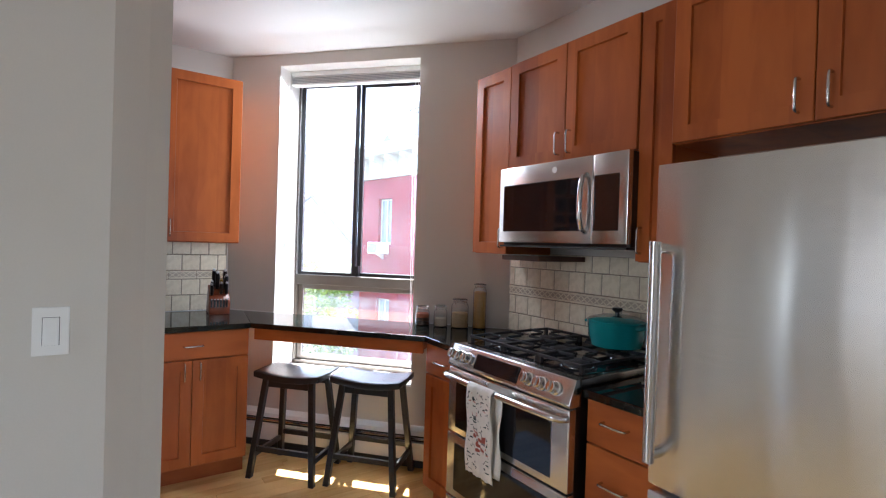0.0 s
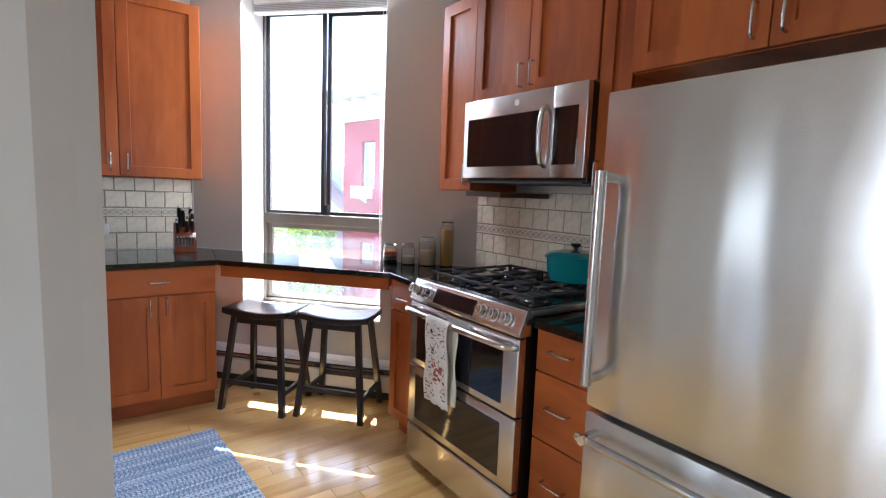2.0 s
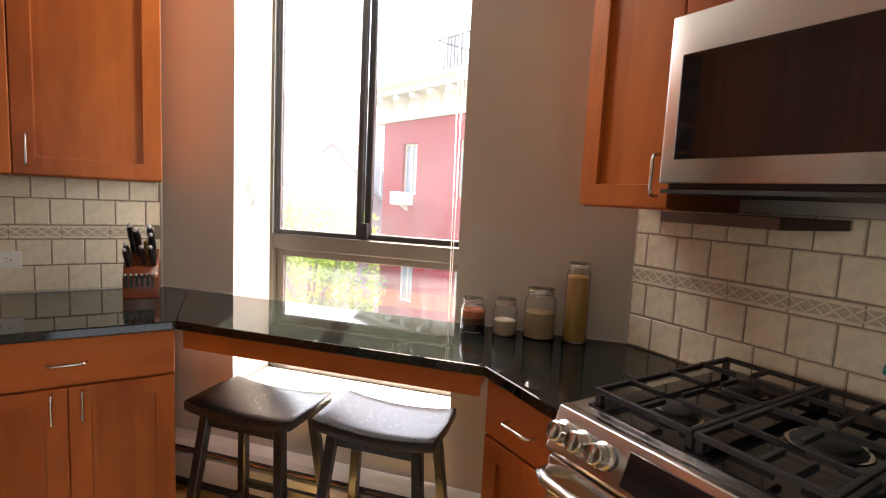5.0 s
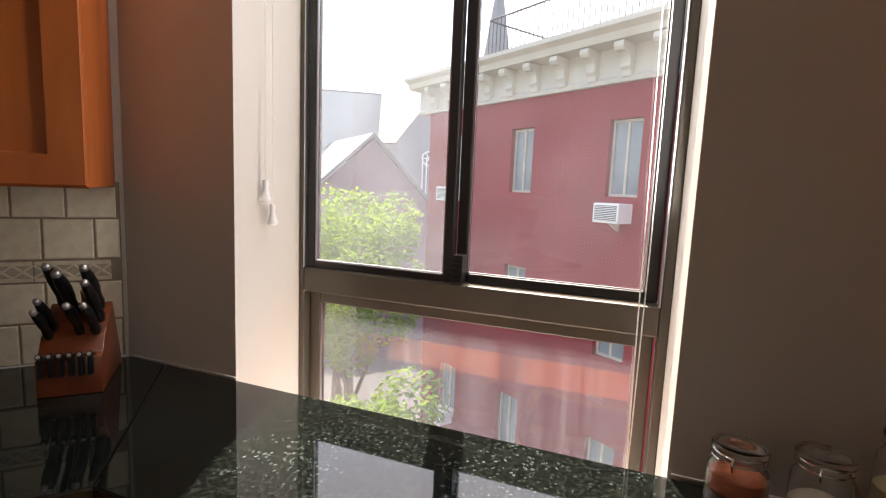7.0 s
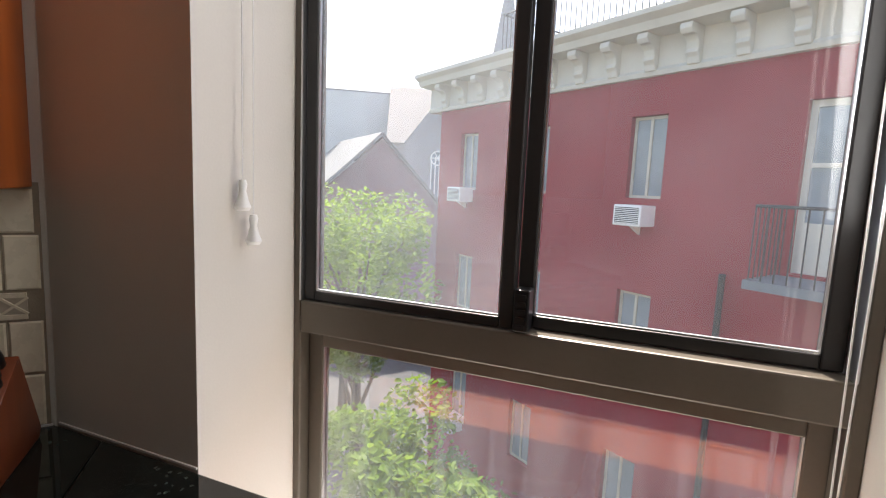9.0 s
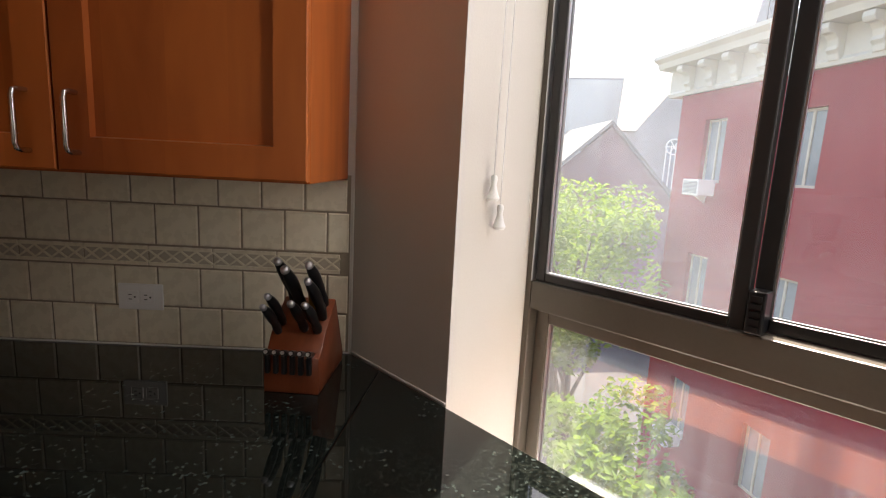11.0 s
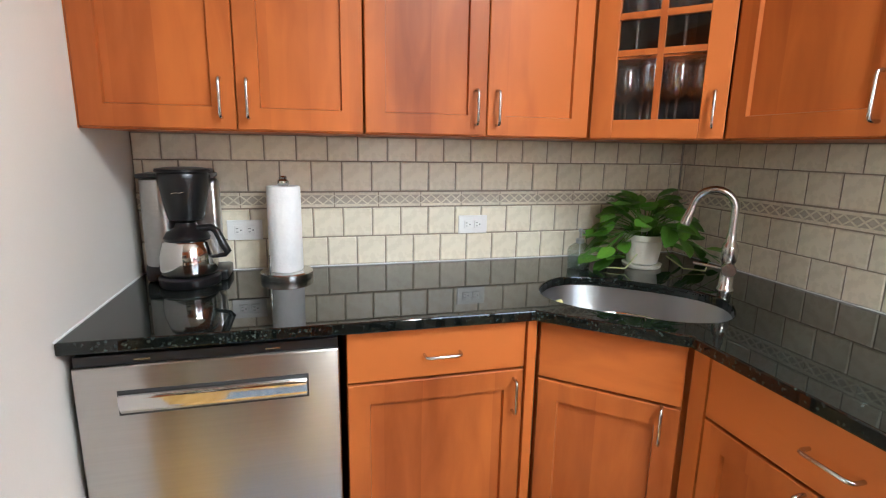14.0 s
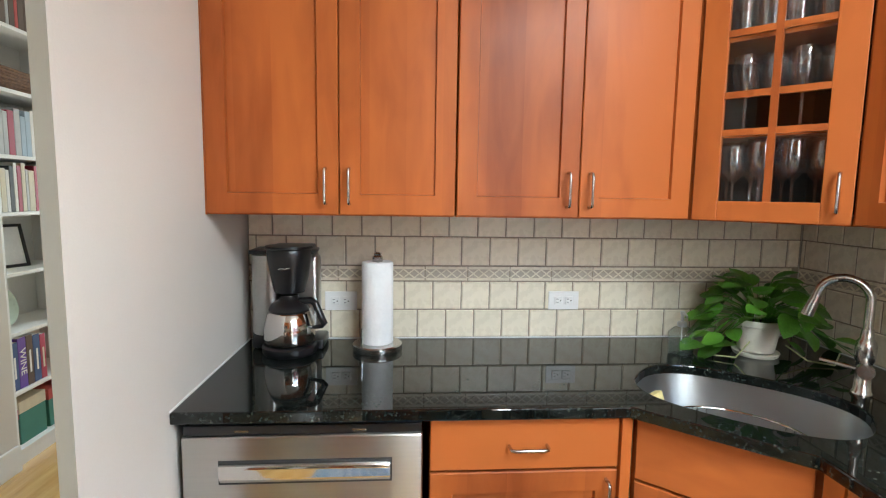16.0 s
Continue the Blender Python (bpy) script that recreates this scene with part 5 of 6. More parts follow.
# ---- jars ----
def jar(name, label, x, y, r, h, fill, fmat, layers=(), lid=True):
    root = thing(name, label, "jar", pose(x, y, 0.915, 0, 0, 20), "storage jars on the worktop")
    bm = B()
    neck = r * 0.78
    prof = [(r * 0.9, 0.0), (r, 0.006), (r, h - 0.035), (r * 0.95, h - 0.025), (neck, h - 0.014), (neck, h)]
    rings = lathe(bm, prof, 28, close=False)
    inner = lathe(bm, [(q - 0.003, z + (0.004 if i == 0 else 0)) for i, (q, z) in enumerate(prof)], 28, close=False)
    bm.faces.new(rings[0][::-1])
    bm.faces.new(inner[0])
    for i in range(28):
        bm.faces.new((rings[-1][i], rings[-1][(i + 1) % 28], inner[-1][(i + 1) % 28], inner[-1][i]))
    part("glass_body", bm, M_GLASS, root, "clear glass body", 50)
    z = 0.005
    for top, mat in list(layers) + [(fill, fmat)]:
        bm = B()
        lathe(bm, [(r - 0.0045, z), (r - 0.004, z + 0.003), (r - 0.004, top - 0.004), (r - 0.012, top)], 28)
        part("contents", bm, mat, root, smooth=40)
        z = top + 0.0004
    bm = B()
    lathe(bm, [(neck + 0.005, h + 0.001), (neck + 0.006, h + 0.006), (neck + 0.003, h + 0.010), (neck * 0.7, h + 0.013)], 28)
    part("lid", bm, M_GLASS, root, "glass lid", 40)
    bm = B()
    for zz in (h - 0.010, h + 0.0005):
        tube(bm, [((neck + 0.0045) * math.cos(t * math.pi / 12), (neck + 0.0045) * math.sin(t * math.pi / 12), zz) for t in range(25)], 0.0016, 6)
    tube(bm, [(neck + 0.005, 0, h), (neck + 0.012, 0, h - 0.012), (neck + 0.011, 0, h - 0.035)], 0.0016, 6)
    tube(bm, [(-neck - 0.005, 0, h), (-neck - 0.012, 0, h - 0.008), (-neck - 0.006, 0, h - 0.02)], 0.0016, 6)
    part("wire_clasp", bm, M_CHROME, root, "steel wire clasp")
    return root


flour = material("flour", (0.66, 0.56, 0.42), 0.95, vary=0.06, scale=20, fine=200, bump=0.05)
jar("storage_jar", "small clip-top jar with orange lentils over dark beans", 3.452, 4.790, 0.044, 0.112, 0.078, material("orange_lentils", (0.50, 0.13, 0.05), 0.8, vary=0.2, scale=60, fine=240, bump=0.2), [(0.030, material("dark_beans", (0.045, 0.016, 0.012), 0.6, vary=0.4, scale=60, fine=200, bump=0.2)), (0.050, material("brown_lentils", (0.16, 0.07, 0.03), 0.7, vary=0.3, scale=60, fine=200, bump=0.2))])
jar("storage_jar", "small clip-top glass jar half full of flour", 3.534, 4.712, 0.042, 0.120, 0.055, flour)
jar("storage_jar", "large clip-top glass jar half full of pale grain", 3.622, 4.632, 0.053, 0.165, 0.095, material("pale_grain", (0.62, 0.48, 0.28), 0.9, vary=0.15, scale=60, fine=260, bump=0.15))
jar("storage_jar", "tall narrow clip-top glass jar of yellow pasta", 3.708, 4.548, 0.040, 0.262, 0.225, material("yellow_pasta", (0.55, 0.30, 0.05), 0.7, vary=0.2, scale=8, fine=60, bump=0.1, stretch=(10, 10, 1)))

# ---- stools ----
stool = thing("saddle_stool", "black lacquered wooden saddle-seat counter stool", "stool", WIN @ pose(0.36, -0.29, 0), "counter stools")
SH = 0.628
bm = B()
nx, ny = 14, 6
SW, SD = 0.222, 0.140
top = [[bm.verts.new((SW * (2 * i / nx - 1) * (1 - 0.03 * abs(2 * j / ny - 1)), SD * (2 * j / ny - 1), SH - 0.022 + 0.022 * (2 * i / nx - 1) ** 2)) for i in range(nx + 1)] for j in range(ny + 1)]
low = [[bm.verts.new((v.co.x, v.co.y, v.co.z - 0.036)) for v in row] for row in top]
for j in range(ny):
    for i in range(nx):
        bm.faces.new((top[j][i], top[j][i + 1], top[j + 1][i + 1], top[j + 1][i]))
        bm.faces.new((low[j][i], low[j + 1][i], low[j + 1][i + 1], low[j][i + 1]))
for j in range(ny):
    for i in (0, nx):
        bm.faces.new((top[j][i], top[j + 1][i], low[j + 1][i], low[j][i]))
for i in range(nx):
    for j in (0, ny):
        bm.faces.new((top[j][i], top[j][i + 1], low[j][i + 1], low[j][i]))
bmesh.ops.recalc_face_normals(bm, faces=bm.faces)
bmesh.ops.bevel(bm, geom=[e for e in bm.edges if e.calc_face_angle(0) > 1.0], offset=0.006, segments=2, profile=0.5, affect="EDGES")
part("seat", bm, M_STOOL, stool, smooth=35)
feet = {}
for sx in (-1, 1):
    for sy in (-1, 1):
        bm = B()
        a, b = Vector((sx * 0.150, sy * 0.098, SH - 0.045)), Vector((sx * 0.205, sy * 0.168, 0))
        w = 0.017
        q0 = [bm.verts.new(a + Vector((p * w, q * w, 0))) for p, q in ((-1, -1), (1, -1), (1, 1), (-1, 1))]
        q1 = [bm.verts.new(b + Vector((p * w, q * w, 0))) for p, q in ((-1, -1), (1, -1), (1, 1), (-1, 1))]
        for i in range(4):
            bm.faces.new((q0[i], q0[(i + 1) % 4], q1[(i + 1) % 4], q1[i]))
        bm.faces.new(q0)
        bm.faces.new(q1[::-1])
        bmesh.ops.recalc_face_normals(bm, faces=bm.faces)
        bmesh.ops.bevel(bm, geom=list(bm.edges), offset=0.003, segments=1, affect="EDGES")
        part("leg", bm, M_STOOL, stool)
        feet[sx, sy] = (a, b)


def on_leg(k, z):
    a, b = feet[k]
    return a + (b - a) * ((a.z - z) / a.z)


for k0, k1, z in (((-1, -1), (1, -1), 0.17), ((-1, 1), (1, 1), 0.17), ((-1, -1), (-1, 1), 0.13), ((1, -1), (1, 1), 0.13)):
    p, q = on_leg(k0, z), on_leg(k1, z)
    bm = B()
    if abs(p.x - q.x) > abs(p.y - q.y):
        box(bm, p.x, q.x, p.y - 0.010, p.y + 0.010, z - 0.015, z + 0.015, 0.002)
    else:
        box(bm, p.x - 0.010, p.x + 0.010, p.y, q.y, z - 0.015, z + 0.015, 0.002)
    part("stretcher", bm, M_STOOL, stool)
for y in (-0.09, 0.09):
    bm = B()
    box(bm, -0.15, 0.15, y - 0.01, y + 0.01, SH - 0.10, SH - 0.058, 0.002)
    part("seat_rail", bm, M_STOOL, stool)
copy_thing(stool, WIN @ pose(0.838, -0.245, 0))

# ---- rug ----
rug = thing("woven_rug", "blue and white braided cotton rug on the floor", "rug", pose(2.196, 4.495, 0.0005, 0, 0, 4))


def braid_material():
    m = bpy.data.materials.new("blue_braid")
    m.use_nodes = True
    n, l = m.node_tree.nodes, m.node_tree.links
    p = n["Principled BSDF"]
    tc, no, v = n.new("ShaderNodeTexCoord"), n.new("ShaderNodeTexNoise"), n.new("ShaderNodeTexVoronoi")
    mp = n.new("ShaderNodeMapping")
    mp.inputs["Scale"].default_value = (60, 110, 60)
    l.new(tc.outputs["Object"], mp.inputs[0])
    l.new(mp.outputs[0], v.inputs["Vector"])
    v.inputs["Scale"].default_value = 1.6
    no.inputs["Scale"].default_value = 14
    l.new(tc.outputs["Object"], no.inputs["Vector"])
    s = n.new("ShaderNodeSeparateColor")
    l.new(v.outputs["Color"], s.inputs[0])
    r = n.new("ShaderNodeValToRGB")
    e = r.color_ramp.elements
    e[0].position, e[0].color = 0.2, (0.12, 0.21, 0.36, 1)
    e[1].position, e[1].color = 0.95, (0.70, 0.77, 0.84, 1)
    mid = r.color_ramp.elements.new(0.6)
    mid.color = (0.32, 0.44, 0.58, 1)
    l.new(s.outputs[0], r.inputs[0])
    l.new(r.outputs[0], p.inputs["Base Color"])
    p.inputs["Roughness"].default_value = 0.95
    return m


M_RUG = braid_material()
RWID, RLEN = 0.60, 0.93
bm = B()
box(bm, -RWID / 2, RWID / 2, -RLEN / 2, RLEN / 2, 0.0, 0.007)
part("backing", bm, M_RUG, rug)
bands = 30
mesh_src = None
for k in range(bands):
    x = -RWID / 2 + RWID * (k + 0.5) / bands
    if mesh_src is None:
        bm = B()
        n = 46
        w = RWID / bands / 2
        for s in (0, 1):
            pts = [((w * 0.45) * math.sin(i * math.pi / 2 + s * math.pi), -RLEN / 2 + RLEN * i / (n * 2), 0.0075 + 0.0022 * math.cos(i * math.pi / 2 + s * math.pi)) for i in range(n * 2 + 1)]
            tube(bm, pts, w * 0.52, 5)
        mesh_src = part("braid", bm, M_RUG, rug, "", 60, pose(x, 0, 0))
    else:
        share("braid", mesh_src, rug, pose(x, 0, 0))

# ---- glasses in the corner cabinet ----
wg = thing("wine_glass", "clear stemmed wine glass in the corner cabinet", "glass", pose(0, 0, 0), "glasses in the corner cabinet")
bm = B()
lathe(bm, [(0.032, 0.0), (0.031, 0.003), (0.006, 0.007), (0.004, 0.015), (0.004, 0.085), (0.012, 0.095), (0.030, 0.115), (0.036, 0.145), (0.031, 0.19), (0.0295, 0.19), (0.0345, 0.145), (0.028, 0.117), (0.004, 0.098)], 18)
part("glass_body", bm, M_STEMW, wg, smooth=50)
tumbler = thing("tumbler", "clear straight drinking glass in the corner cabinet", "glass", pose(0, 0, 0), "glasses in the corner cabinet")
bm = B()
lathe(bm, [(0.026, 0.0), (0.028, 0.004), (0.033, 0.12), (0.0315, 0.12), (0.0265, 0.012), (0.01, 0.008)], 18)
part("glass_body", bm, M_STEMW, tumbler, smooth=50)
rnd = random.Random(8)
first = {"wine_glass": True, "tumbler": True}
for src, zb, spots in ((wg, 0.0205, ((0.085, 0.10), (0.155, 0.095), (0.12, 0.17), (0.235, 0.10), (0.305, 0.11), (0.20, 0.18), (0.28, 0.20), (0.05, 0.19))), (wg, 0.2625, ((0.10, 0.11), (0.17, 0.12), (0.24, 0.10), (0.31, 0.13))), (tumbler, 0.5375, ((0.085, 0.10), (0.15, 0.09), (0.215, 0.11), (0.29, 0.10), (0.12, 0.17), (0.25, 0.18))), (tumbler, 0.7075, ((0.085, 0.10), (0.15, 0.11), (0.215, 0.09), (0.28, 0.11), (0.12, 0.18))), (wg, 0.7075, ((0.20, 0.19), (0.30, 0.19)))):
    for x, y in spots:
        m = gm @ pose(x, y, zb, 0, 0, rnd.uniform(0, 90)) @ Matrix.Scale(1.08, 4)
        if first[src.name]:
            src.matrix_basis = m
            first[src.name] = False
        else:
            copy_thing(src, m)

# ---- bookcase in the hall ----
SHELVES = [0.09, 0.40, 0.71, 1.02, 1.33, 1.62, 1.95, 2.27]
bk = thing("bookcase", "tall white built-in bookcase in the hall", "bookcase", pose(-0.96, 2.40, 0, 0, 0, 180) @ pose(-1.20, 0, 0))
BL = 1.20
for x in (0.0, 0.60, BL - 0.022):
    bm = B()
    box(bm, x, x + 0.022, 0, 0.29, 0, 2.58, 0.002)
    part("upright", bm, M_WHITE, bk)
bm = B()
box(bm, 0.022, BL - 0.022, 0.278, 0.29, 0.0, 2.58)
part("back_panel", bm, M_WHITE, bk)
bm = B()
box(bm, 0.022, BL - 0.022, 0.012, 0.03, 0, 0.088)
part("plinth", bm, M_WHITE, bk)
for z in SHELVES + [2.555]:
    bm = B()
    box(bm, 0.022, BL - 0.022, 0.004, 0.277, z - 0.02, z, 0.002)
    part("shelf", bm, M_WHITE, bk)


def in_case(x, y, z):
    return bk.matrix_basis @ pose(x, y, z)


def book(label, x, z, w, h, d, mat, group="books in the bookcase"):
    root = thing("book", label, "book", in_case(x, 0.02, z), group)
    bm = B()
    box(bm, 0, w, 0.0, d, 0, h, 0.002)
    part("cover", bm, mat, root)
    bm = B()
    box(bm, 0.003, w - 0.003, 0.004, d + 0.001, h, h + 0.0006)
    part("pages", bm, M_PAPER, root)
    return root


COVERS = {"white": (0.70, 0.69, 0.66), "pale grey": (0.45, 0.46, 0.47), "crimson": (0.36, 0.03, 0.07), "pale blue": (0.35, 0.45, 0.55), "black": (0.03, 0.03, 0.03), "cream": (0.62, 0.56, 0.42), "dark brown": (0.10, 0.06, 0.04), "red": (0.45, 0.06, 0.05), "dark blue": (0.05, 0.09, 0.22), "violet": (0.13, 0.06, 0.33)}
CM = {k: material("book_" + k.replace(" ", "_"), v, 0.6, vary=0.08, scale=20, fine=90, bump=0.01) for k, v in COVERS.items()}
rnd = random.Random(21)


def row(z, colours, h0, x0=0.025, x1=0.595):
    x = x0
    while x < x1 - 0.06:
        c = colours[rnd.randrange(len(colours))]
        w, h = rnd.uniform(0.018, 0.042), h0 + rnd.uniform(-0.03, 0.02)
        book(f"{c} hardback book upright on a white shelf", x, z, w, h, rnd.uniform(0.17, 0.2), CM[c])
        x += w + 0.0015


row(SHELVES[5], ["white", "pale grey", "crimson", "pale blue", "white"], 0.235)
row(SHELVES[4], ["white", "cream", "black", "crimson", "pale grey"], 0.235)
row(SHELVES[7], ["black", "pale grey", "red", "dark brown"], 0.23)
x = 0.03
for c, w, h, word in (("dark blue", 0.05, 0.255, ""), ("violet", 0.055, 0.27, "WINE"), ("dark brown", 0.045, 0.27, ""), ("dark blue", 0.05, 0.26, ""), ("crimson", 0.04, 0.25, "")):
    bkk = book(f"large {c} reference book upright on a white shelf", x, SHELVES[1], w, h, 0.21, CM[c])
    if word:
        cu = bpy.data.curves.new("title", "FONT")
        cu.body, cu.size, cu.extrude, cu.align_x, cu.align_y = word, 0.056, 0.0004, "CENTER", "CENTER"
        dg = bpy.context.evaluated_depsgraph_get()
        tmp = new("title", cu)
        dg.update()
        me = bpy.data.meshes.new_from_object(tmp.evaluated_get(bpy.context.evaluated_depsgraph_get()))
        bpy.data.objects.remove(tmp)
        bpy.data.curves.remove(cu)
        me.materials.clear()
        me.materials.append(M_WHITE)
        ti = new("title", me)
        ti.parent = bkk
        ti.matrix_basis = pose(w / 2, -0.0012, h * 0.52, 90, 0, 0) @ pose(0, 0, 0, 0, 0, -90)
        ti["label"] = "white spine lettering"
    else:
        bm = B()
        box(bm, w / 2 - 0.006, w / 2 + 0.006, -0.0012, 0, h * 0.25, h * 0.7)
        part("spine_lettering", bm, M_WHITE if c != "crimson" else CM["cream"], bkk, "pale line of spine lettering")
    x += w + 0.002
# boxes on the lowest shelf
for xx, w, h, c, lab in ((0.03, 0.045, 0.20, "crimson", "crimson upright box file on the bottom shelf"), (0.085, 0.19, 0.235, "cream", "patterned cream storage box on the bottom shelf"), (0.30, 0.20, 0.22, "red", "red storage box on the bottom shelf")):
    root = thing("storage_box", lab, "box", in_case(xx, 0.04, SHELVES[0]))
    bm = B()
    box(bm, 0, w, 0, 0.2, 0, h * 0.72, 0.003)
    part("box_body", bm, CM[c] if w < 0.1 else material("green_box_paper", (0.05, 0.20, 0.15), 0.7), root)
    bm = B()
    box(bm, -0.002, w + 0.002, -0.002, 0.202, h * 0.72 + 0.0004, h, 0.003)
    part("box_lid", bm, CM[c], root)
# basket, vase, picture frame, bowl
bs = thing("wicker_basket", "brown woven wicker basket on a white shelf", "basket", in_case(0.04, 0.03, SHELVES[6]))
M_WICK = material("wicker", (0.16, 0.075, 0.03), 0.8, vary=0.35, scale=60, fine=200, bump=0.2)
bm = B()
box(bm, 0.004, 0.296, 0.004, 0.196, 0.0, 0.10)
part("basket_lining", bm, M_WICK, bs)
for k in range(7):
    bm = B()
    z = 0.008 + 0.016 * k
    tube(bm, [(0, 0, z), (0.1, -0.004, z), (0.2, 0.002, z), (0.3, 0, z), (0.3, 0.2, z), (0, 0.2, z), (0, 0, z)], 0.009, 6)
    part("weave", bm, M_WICK, bs, smooth=60)
vs = thing("ceramic_vase", "rounded cream ceramic vase on a white shelf", "vase", in_case(0.08, 0.13, SHELVES[3]))
bm = B()
lathe(bm, [(0.035, 0.0), (0.05, 0.03), (0.055, 0.11), (0.045, 0.17), (0.028, 0.20), (0.03, 0.215)], 24)
part("vase_body", bm, material("cream_vase", (0.58, 0.52, 0.36), 0.4), vs, smooth=40)
pf = thing("picture_frame", "small black picture frame leaning on a white shelf", "picture frame", in_case(0.17, 0.17, SHELVES[3]) @ pose(0, 0, 0.003, -14, 0, -20))
bm = B()
for x0, x1, z0, z1 in ((0, 0.016, 0, 0.24), (0.164, 0.18, 0, 0.24), (0.016, 0.164, 0, 0.016), (0.016, 0.164, 0.224, 0.24)):
    box(bm, x0, x1, 0, 0.014, z0, z1, 0.001)
part("frame", bm, M_BLACK, pf)
bm = B()
box(bm, 0.016, 0.164, 0.006, 0.011, 0.016, 0.224)
part("mount", bm, M_PAPER, pf, "plain pale mount")
bw = thing("display_plate", "pale green glazed plate standing on a white shelf", "plate", in_case(0.15, 0.16, SHELVES[2]) @ pose(0, 0, 0.112, 75, 0, 0))
bm = B()
lathe(bm, [(0.05, 0.0), (0.055, 0.004), (0.11, 0.018), (0.111, 0.022), (0.054, 0.009), (0.02, 0.008)], 32)
part("plate_body", bm, material("celadon_glaze", (0.50, 0.60, 0.50), 0.3), bw, smooth=40)

# ---- outside ----
bm = B()
n = 24
prism(bm, [(8 + 600 * math.cos(2 * math.pi * i / n), 20 + 600 * math.sin(2 * math.pi * i / n)) for i in range(n)], -9.6, -9.5)
structure("ground", bm, M_ASPHALT, "grey asphalt street and yard far below", "ground")

FAC = math.degrees(math.atan2(-0.987, 0.161))
RB = pose(8.77, 17.17, 0, 0, 0, FAC)   # x along the facade, y into the building
red = thing("red_building", "dark red painted brick building with a pale bracketed cornice", "building", RB @ pose(0, 0, -9.5))
G = 9.5
WINS = []
for zt in (2.80, -0.30, -3.40, -6.50):
    for s in (1.28, 3.62, 6.22):
        WINS.append((s, zt))
bm = B()
cells_x = [0.0]
for s in (1.28, 3.62, 6.22):
    cells_x += [s - 0.34, s + 0.34]
cells_x += [8.55, 9.35, 15.0]
levels = [-9.5]
for zt in (-6.50, -3.40, -0.30):
    levels += [zt - 1.42, zt]
levels += [0.45, 2.80 - 1.42, 2.80, 3.43]


def hole(xm, zm):
    if 8.55 < xm < 9.35:
        return 0.45 < zm < 2.80
    return any(abs(xm - s) < 0.34 and zt - 1.42 < zm < zt for s, zt in WINS)


for x0, x1 in zip(cells_x, cells_x[1:]):
    for z0, z1 in zip(levels, levels[1:]):
        if not hole((x0 + x1) / 2, (z0 + z1) / 2):
            box(bm, x0, x1, 0, 0.28, z0 + G, z1 + G)
bmesh.ops.remove_doubles(bm, verts=bm.verts, dist=0.001)
box(bm, 0, 0.28, 0.28, 9, 0, 3.43 + G)
box(bm, 14.7, 15.0, 0.28, 9, 0, 3.43 + G)
part("wall", bm, M_RED, red)
# one sheet coloured dark for the shade of the rooms
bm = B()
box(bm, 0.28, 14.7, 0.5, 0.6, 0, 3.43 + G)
part("inner_wall", bm, material("painted_room_shade", (0.12, 0.12, 0.12), 0.9), red, "dark sheet painted as the shade of rooms behind the windows")
bm = B()
side_prism(bm, [(0.0, 3.43), (-0.10, 3.43), (-0.12, 3.50), (-0.07, 3.56), (-0.06, 4.05), (-0.45, 4.08), (-0.50, 4.20), (-0.62, 4.28), (-0.62, 4.36), (0.5, 4.42), (0.5, 3.43)], -0.45, 15.4)
for v in bm.verts:
    v.co.z += G
cor = part("cornice", bm, M_STONE, red, "pale weathered cornice")
br_src = None
for k in range(20):
    x = 0.35 + 0.735 * k
    if br_src is None:
        bm = B()
        side_prism(bm, [(-0.06, 4.06 + G), (-0.43, 4.06 + G), (-0.45, 3.97 + G), (-0.40, 3.90 + G), (-0.30, 3.90 + G), (-0.22, 3.82 + G), (-0.20, 3.72 + G), (-0.23, 3.66 + G), (-0.17, 3.60 + G), (-0.15, 3.50 + G), (-0.06, 3.49 + G)], -0.10, 0.10, 0.015)
        br_src = part("bracket", bm, M_STONE, cor, "", 0, pose(x, 0, 0))
    else:
        share("bracket", br_src, cor, pose(x, 0, 0))
bm = B()
box(bm, 0.0, 15, 0.0, 9, 4.36 + G, 4.42 + G)
part("roof", bm, M_PALEROOF, red)
bm = B()
tube(bm, [(2.6, -0.25, 5.25 + G), (15.0, -0.25, 5.25 + G)], 0.022, 6)
tube(bm, [(2.6, -0.25, 4.5 + G), (15.0, -0.25, 4.5 + G)], 0.015, 6)
tube(bm, [(2.6, -0.25, 5.25 + G), (2.6, 5, 5.25 + G)], 0.022, 6)
rail = part("roof_rail", bm, M_RAIL, red, "black roof railing")
bal = None
for k in range(96):
    x = 2.6 + 0.128 * k
    if bal is None:
        bm = B()
        tube(bm, [(0, -0.25, 4.36 + G), (0, -0.25, 5.25 + G)], 0.010, 5)
        bal = part("baluster", bm, M_RAIL, rail, "", 0, pose(x, 0, 0))
    else:
        share("baluster", bal, rail, pose(x, 0, 0))
M_SILL = material("pale_window_frame", (0.48, 0.44, 0.36), 0.6)
wsrc = {}
for s, zt in WINS:
    z0 = zt - 1.42 + G
    bm = B()
    for x0, x1, a, b in ((-0.33, -0.28, 0, 1.41), (0.28, 0.33, 0, 1.41), (-0.025, 0.025, 0.05, 1.36), (-0.28, 0.28, 0, 0.05), (-0.28, 0.28, 1.36, 1.41)):
        box(bm, x0, x1, 0.10, 0.16, a, b)
    w = part("window", bm, M_SILL, red, "", 0, pose(s, 0, z0))
    for x0, x1 in ((-0.28, -0.025), (0.025, 0.28)):
        bm = B()
        box(bm, x0, x1, 0.125, 0.135, 0.05, 1.36)
        part("pane", bm, M_FARGLASS, w)
    bm = B()
    box(bm, -0.28, 0.28, 0.15, 0.155, 0.55 if zt > 0 else 0.2, 1.36)
    part("roller_shade", bm, M_WHITE, w, "white roller shade half down")
